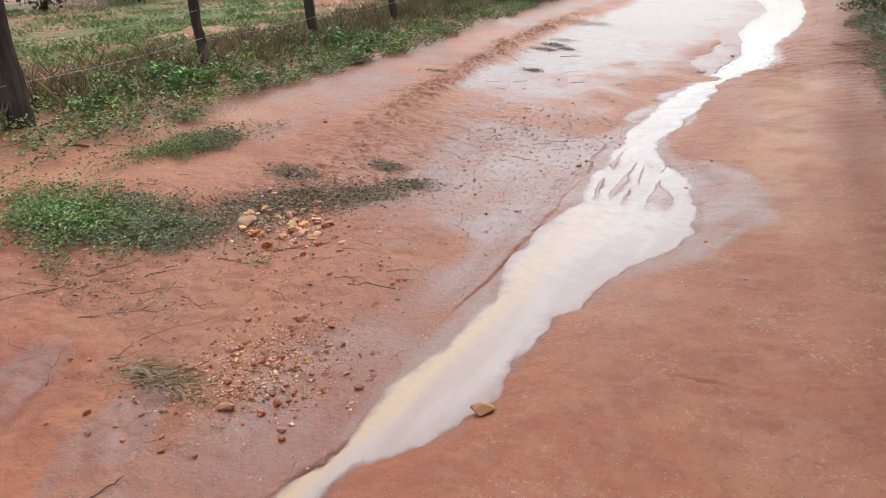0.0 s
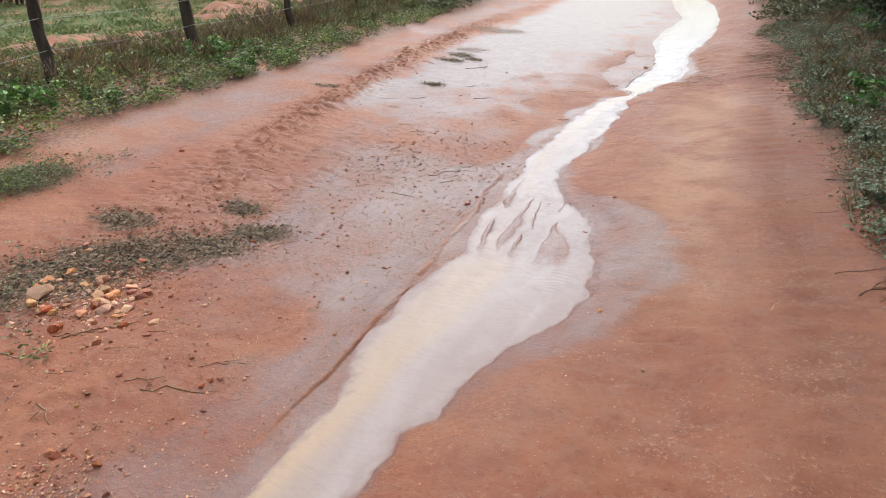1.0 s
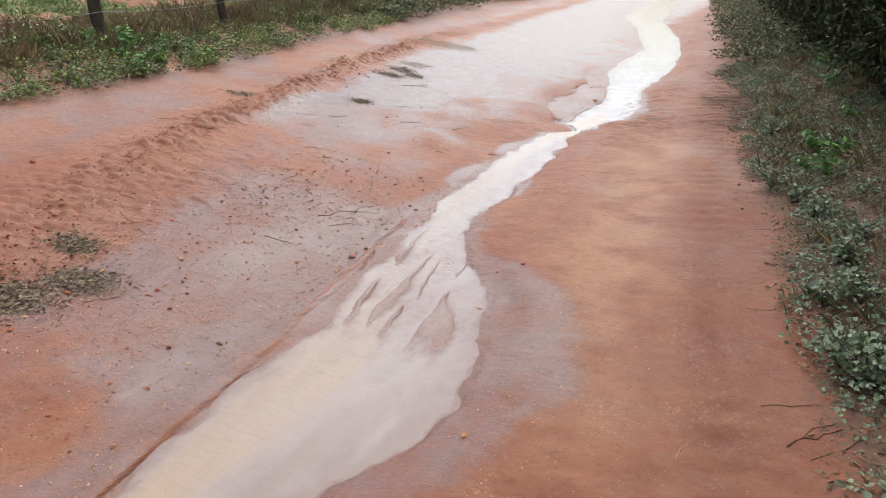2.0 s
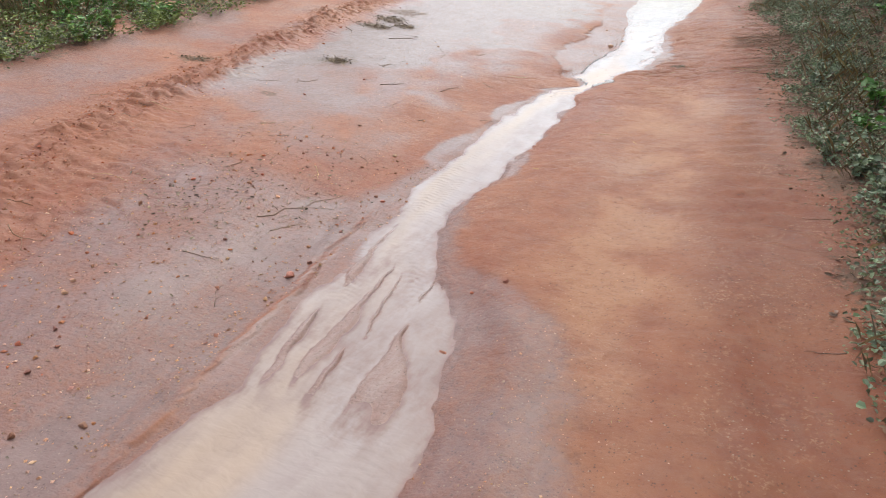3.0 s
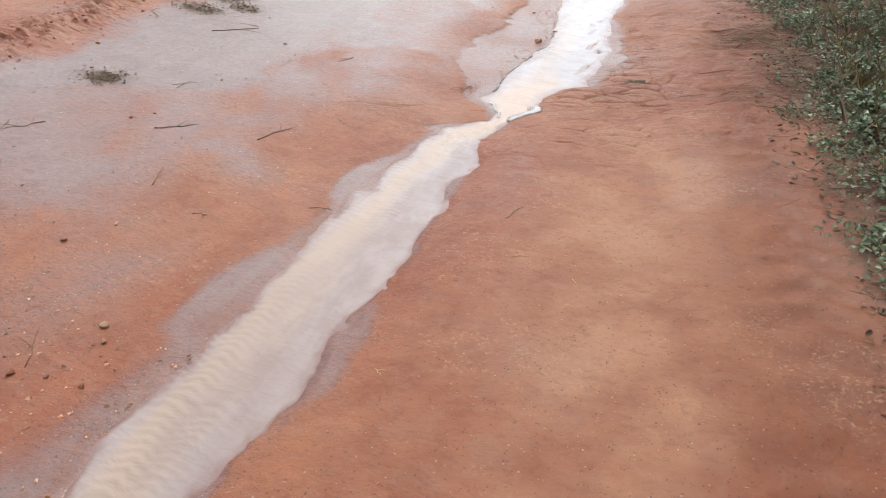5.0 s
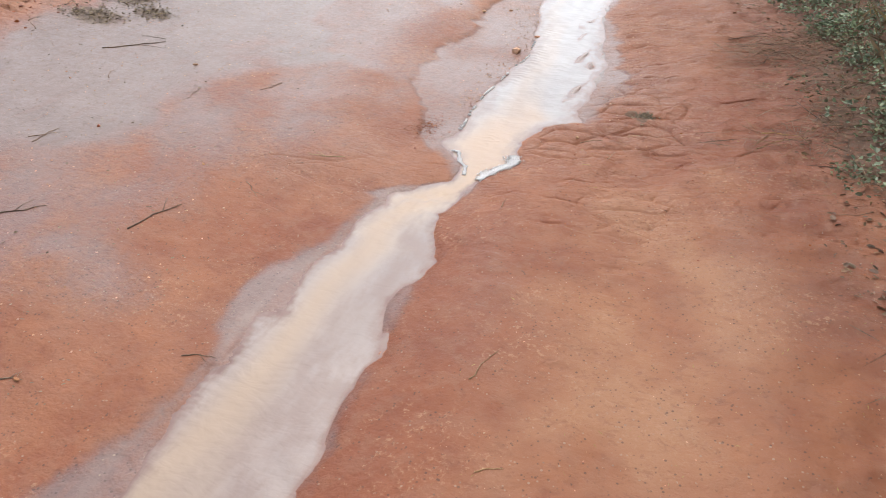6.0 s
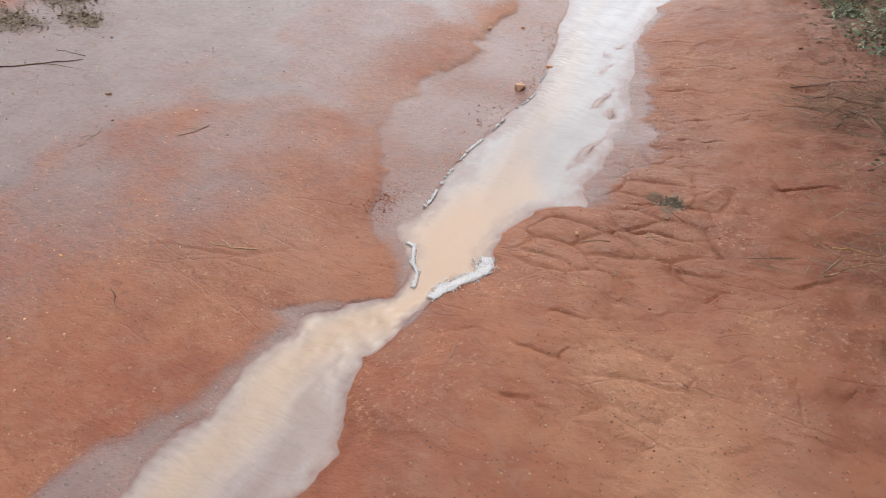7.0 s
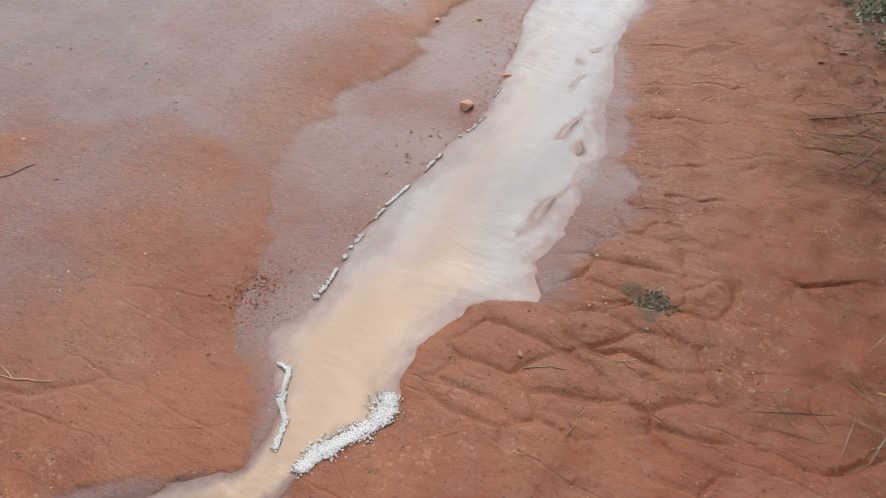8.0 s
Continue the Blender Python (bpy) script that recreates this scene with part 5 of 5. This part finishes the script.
# ---- sticks ----
def stick(x0, y0, x1, y1, r, material, g, label, fork=True, name="stick", group="sticks on the track"):
    """A crooked stick lying from one point of the ground to another."""
    r = r * 0.7
    bm = bmesh.new()
    a, b = Vector((x0, y0, 0)), Vector((x1, y1, 0))
    d = b - a
    s = Vector((-d.y, d.x, 0))
    pts, rad = [], []
    n = 6
    for k in range(n + 1):
        f = k / n
        p = a + d * f + s * (0.09 * math.sin(f * 3.1 * g.uniform(0.8, 1.2)) * g.uniform(-0.3, 1) + g.uniform(-0.025, 0.025))
        pts.append((p.x - a.x, p.y - a.y, height(p.x, p.y) + r * 0.6 - height(x0, y0)))
        rad.append(r * (1.15 - 0.7 * f) * g.uniform(0.85, 1.15))
    tube(bm, pts, rad, 5)
    if fork:
        o = Vector(pts[g.choice((2, 3, 4))])
        e = o + d * g.uniform(0.2, 0.4) + s * g.uniform(0.15, 0.35) * g.choice((-1, 1))
        e.z = height(e.x + a.x, e.y + a.y) - height(x0, y0) + r
        tube(bm, [tuple(o), tuple((o + e) / 2 + Vector((0, 0, 0.004))), tuple(e)], [r * 0.6, r * 0.5, r * 0.25], 4)
    me = bpy.data.meshes.new(name)
    bm.to_mesh(me)
    bm.free()
    me.materials.append(material)
    ob = new(name, me)
    ob.location = (x0, y0, height(x0, y0))
    return tagged(ob, label, "stick", group)


g = rng(800)
DARK_LABEL, STRAW_LABEL = "thin wet brown twig lying on mud", "short pale dry straw lying on red clay"
for x0, y0, x1, y1 in ((-2.9, 2.13, -2.54, 1.52), (-3.38, 1.52, -3.27, 1.83), (-3.3, 1.91, -3.24, 2.13), (-3.05, 2.06, -3.03, 2.33), (-2.76, 2.05, -2.53, 2.0), (-2.93, 2.43, -2.73, 2.46), (-2.62, 1.27, -2.8, 1.45), (-2.12, 1.55, -2.11, 1.68),
                       (-1.86, 0.97, -1.86, 1.09), (-2.36, 2.27, -2.19, 2.2), (-2.07, 2.48, -1.85, 2.63), (-2.77, 2.63, -2.63, 2.73), (-2.73, 2.64, -2.52, 2.88), (-4.95, 3.13, -4.81, 3.31), (-5.31, 2.62, -5.23, 2.98), (-3.57, 4.38, -3.39, 4.32)):
    stick(x0, y0, x1, y1, g.uniform(0.003, 0.0055), TWIG, g, DARK_LABEL)
for x0, y0, x1, y1 in ((-3.33, 1.65, -3.15, 1.95), (-2.98, 1.92, -2.82, 2.12), (-2.98, 1.65, -2.7, 1.93), (-3.57, 1.62, -3.2, 1.83), (-2.86, 1.89, -2.9, 2.12), (-3.19, 4.58, -2.94, 4.47), (-4.23, 2.9, -4.08, 2.96), (-2.16, 2.49, -2.05, 2.58)):
    stick(x0, y0, x1, y1, g.uniform(0.003, 0.0055), TWIG, g, DARK_LABEL)
for x0, y0, x1, y1 in ((0.29, 4.04, 0.45, 4.16), (0.21, 4.24, 0.38, 4.31), (0.45, 4.06, 0.56, 4.22), (0.36, 3.99, 0.42, 4.03), (-3.38, 4.72, -3.26, 4.76), (-2.35, 4.8, -2.19, 4.83), (-2.31, 5.26, -2.13, 5.74), (-3.27, 8.08, -3.28, 8.23),
                       (-3.0, 7.59, -2.87, 7.74), (-2.03, 7.34, -1.94, 7.37), (-2.55, 7.76, -2.5, 7.98), (-3.75, 9.03, -3.57, 9.3), (-0.66, 10.48, -0.31, 10.64), (-0.48, 10.15, -0.36, 10.34), (-0.62, 10.4, -0.25, 10.5), (-0.36, 9.6, -0.22, 9.25), (-0.3, 9.5, -0.12, 9.2)):
    stick(x0, y0, x1, y1, g.uniform(0.0028, 0.0045), TWIG, g, DARK_LABEL)
for x0, y0, x1, y1 in ((-2.58, 1.67, -2.4, 1.98), (-2.45, 2.63, -2.34, 2.69), (-2.36, 2.94, -2.19, 2.88), (-2.37, 1.37, -2.24, 1.43), (-2.06, 1.52, -2.04, 1.58), (-0.02, 3.87, 0.01, 3.97), (0.11, 4.12, 0.15, 4.18), (-1.13, 7.2, -1.07, 7.23), (-1.23, 7.48, -1.19, 7.61), (-1.34, 6.53, -1.29, 6.49), (-0.9, 7.14, -0.87, 7.1),
                       (-1.4, 8.39, -1.4, 8.45), (-1.23, 9.06, -1.14, 9.09), (-1.04, 9.16, -0.97, 9.2), (-1.09, 8.91, -1.07, 9.0), (-1.18, 8.83, -1.15, 8.83), (-0.52, 9.1, -0.33, 9.23), (-0.5, 9.27, -0.36, 9.27), (-0.55, 10.28, -0.4, 10.3)):
    stick(x0, y0, x1, y1, g.uniform(0.002, 0.0034), STRAW, g, STRAW_LABEL, fork=g.random() < 0.35, name="straw", group="straws on the track")
stick(-4.55, 3.39, -4.77, 3.8, 0.011, STRAW, g, "pale broken cane lying across green weeds", fork=False)
stick(-5.06, 2.96, -4.95, 3.06, 0.02, TWIG, g, "short dark log lying on red clay", fork=False)
for k in range(64):
    x, y, a = g.uniform(-4.9, -1.95), g.uniform(1.6, 9.5), g.uniform(0, 6.28)
    ln = g.uniform(0.05, 0.22)
    stick(x, y, x + ln * math.cos(a), y + ln * math.sin(a), g.uniform(0.0016, 0.0035), TWIG if g.random() < 0.75 else STRAW, g, "thin broken twig scattered on mud")
for k in range(40):
    y = g.uniform(3.2, 11.5)
    x, a, ln = 0.34 + g.gauss(0, 0.13) - ROAD_LEAN * (y - 6), g.gauss(2.9, 0.8), g.uniform(0.06, 0.22)
    stick(x, y, x + ln * math.cos(a), y + ln * math.sin(a), g.uniform(0.0012, 0.0025), TWIG, g, "thin broken twig at the edge of the verge", group="twigs along the verge")
n = 260
q = np.random.default_rng(810)
P = np.stack([q.normal(-2.25, 0.11, n), q.normal(1.48, 0.04, n), np.zeros(n)], 1)
P[:, 2] = heights(P[:, 0], P[:, 1]) + q.uniform(0, 0.03, n)
a = q.normal(0.3, 0.4, n)
tagged(new("straw_mat", leaf_mesh("straw_mat", P, np.stack([np.cos(a), np.sin(a), q.normal(0, 0.12, n)], 1), q.uniform(0.04, 0.13, n), q.uniform(0.002, 0.005, n), DRY_GRASS, 0.2)),
       "matted dry straw washed onto the mud", "litter", kind="stuff")


# ---- foam ----
def foam(x_of, y_of, n, width, seed, label):
    """A strip of froth: many small bubbles heaped along a line."""
    g = np.random.default_rng(seed)
    s = g.uniform(0, 1, n)
    s = s[fbm(s * 5, s * 0 + seed, 0.5, 3, seed + 50) > (-1.5 if width > 0.01 else -0.15)]
    n = len(s)
    x, y = np.interp(s, np.linspace(0, 1, len(x_of)), x_of), np.interp(s, np.linspace(0, 1, len(y_of)), y_of)
    swell = 0.45 + 0.5 * np.abs(fbm(s * 3, s * 0 + seed, 0.35, 3, seed))
    x, y = x + g.normal(size=n) * width * 0.5 * swell, y + g.normal(size=n) * width * 0.35 * swell
    r = 0.001 + 0.0026 * g.uniform(size=n) ** 2
    bm = bmesh.new()
    bmesh.ops.create_icosphere(bm, subdivisions=1, radius=1.0)
    v0 = np.array([v.co[:] for v in bm.verts])
    f0 = np.array([[v.index for v in f.verts] for f in bm.faces])
    bm.free()
    c = np.stack([x, y, np.maximum(water_level(y), heights(x, y)) + 0.002 + r * 0.4], 1)
    v = v0[None] * r[:, None, None] + c[:, None]
    f = f0[None] + np.arange(n)[:, None, None] * len(v0)
    return tagged(new("foam", mesh_of("foam", v.reshape(-1, 3), f.reshape(-1, 3), FOAM, True)), label, "foam", kind="stuff")


def shore(y, east):
    """Where the water meets the bank at y."""
    w, e = banks(np.array([y]))
    x = np.linspace(w[0] - 0.1, e[0] + 0.1, 160)
    under = x[heights(x, np.full(160, y)) < water_level(np.array([y]))[0]]
    if not len(under):
        return float(e[0] if east else w[0])
    return float(under.max() if east else under.min())


foam([-1.559, -1.548, -1.519, -1.49, -1.471, -1.467, -1.478], [8.631, 8.678, 8.719, 8.764, 8.805, 8.832, 8.878], 5500, 0.032, 901, "white bubbly foam lining the pool's outlet")
foam([-1.746, -1.719, -1.705, -1.688, -1.65, -1.637, -1.632], [8.85, 8.844, 8.806, 8.761, 8.721, 8.679, 8.651], 1500, 0.011, 902, "thin white foam on the pool's western edge")
for k, (ya, yb, n) in enumerate(((9.06, 9.2, 200), (9.24, 9.36, 130), (9.42, 9.66, 240), (9.72, 9.86, 120), (9.98, 10.16, 130), (10.24, 10.42, 90))):
    ys = np.linspace(ya, yb, 6)
    foam([shore(v, False) + 0.004 for v in ys], ys, 3 * n, 0.0085, 910 + k, "broken white foam along the stream's bank")
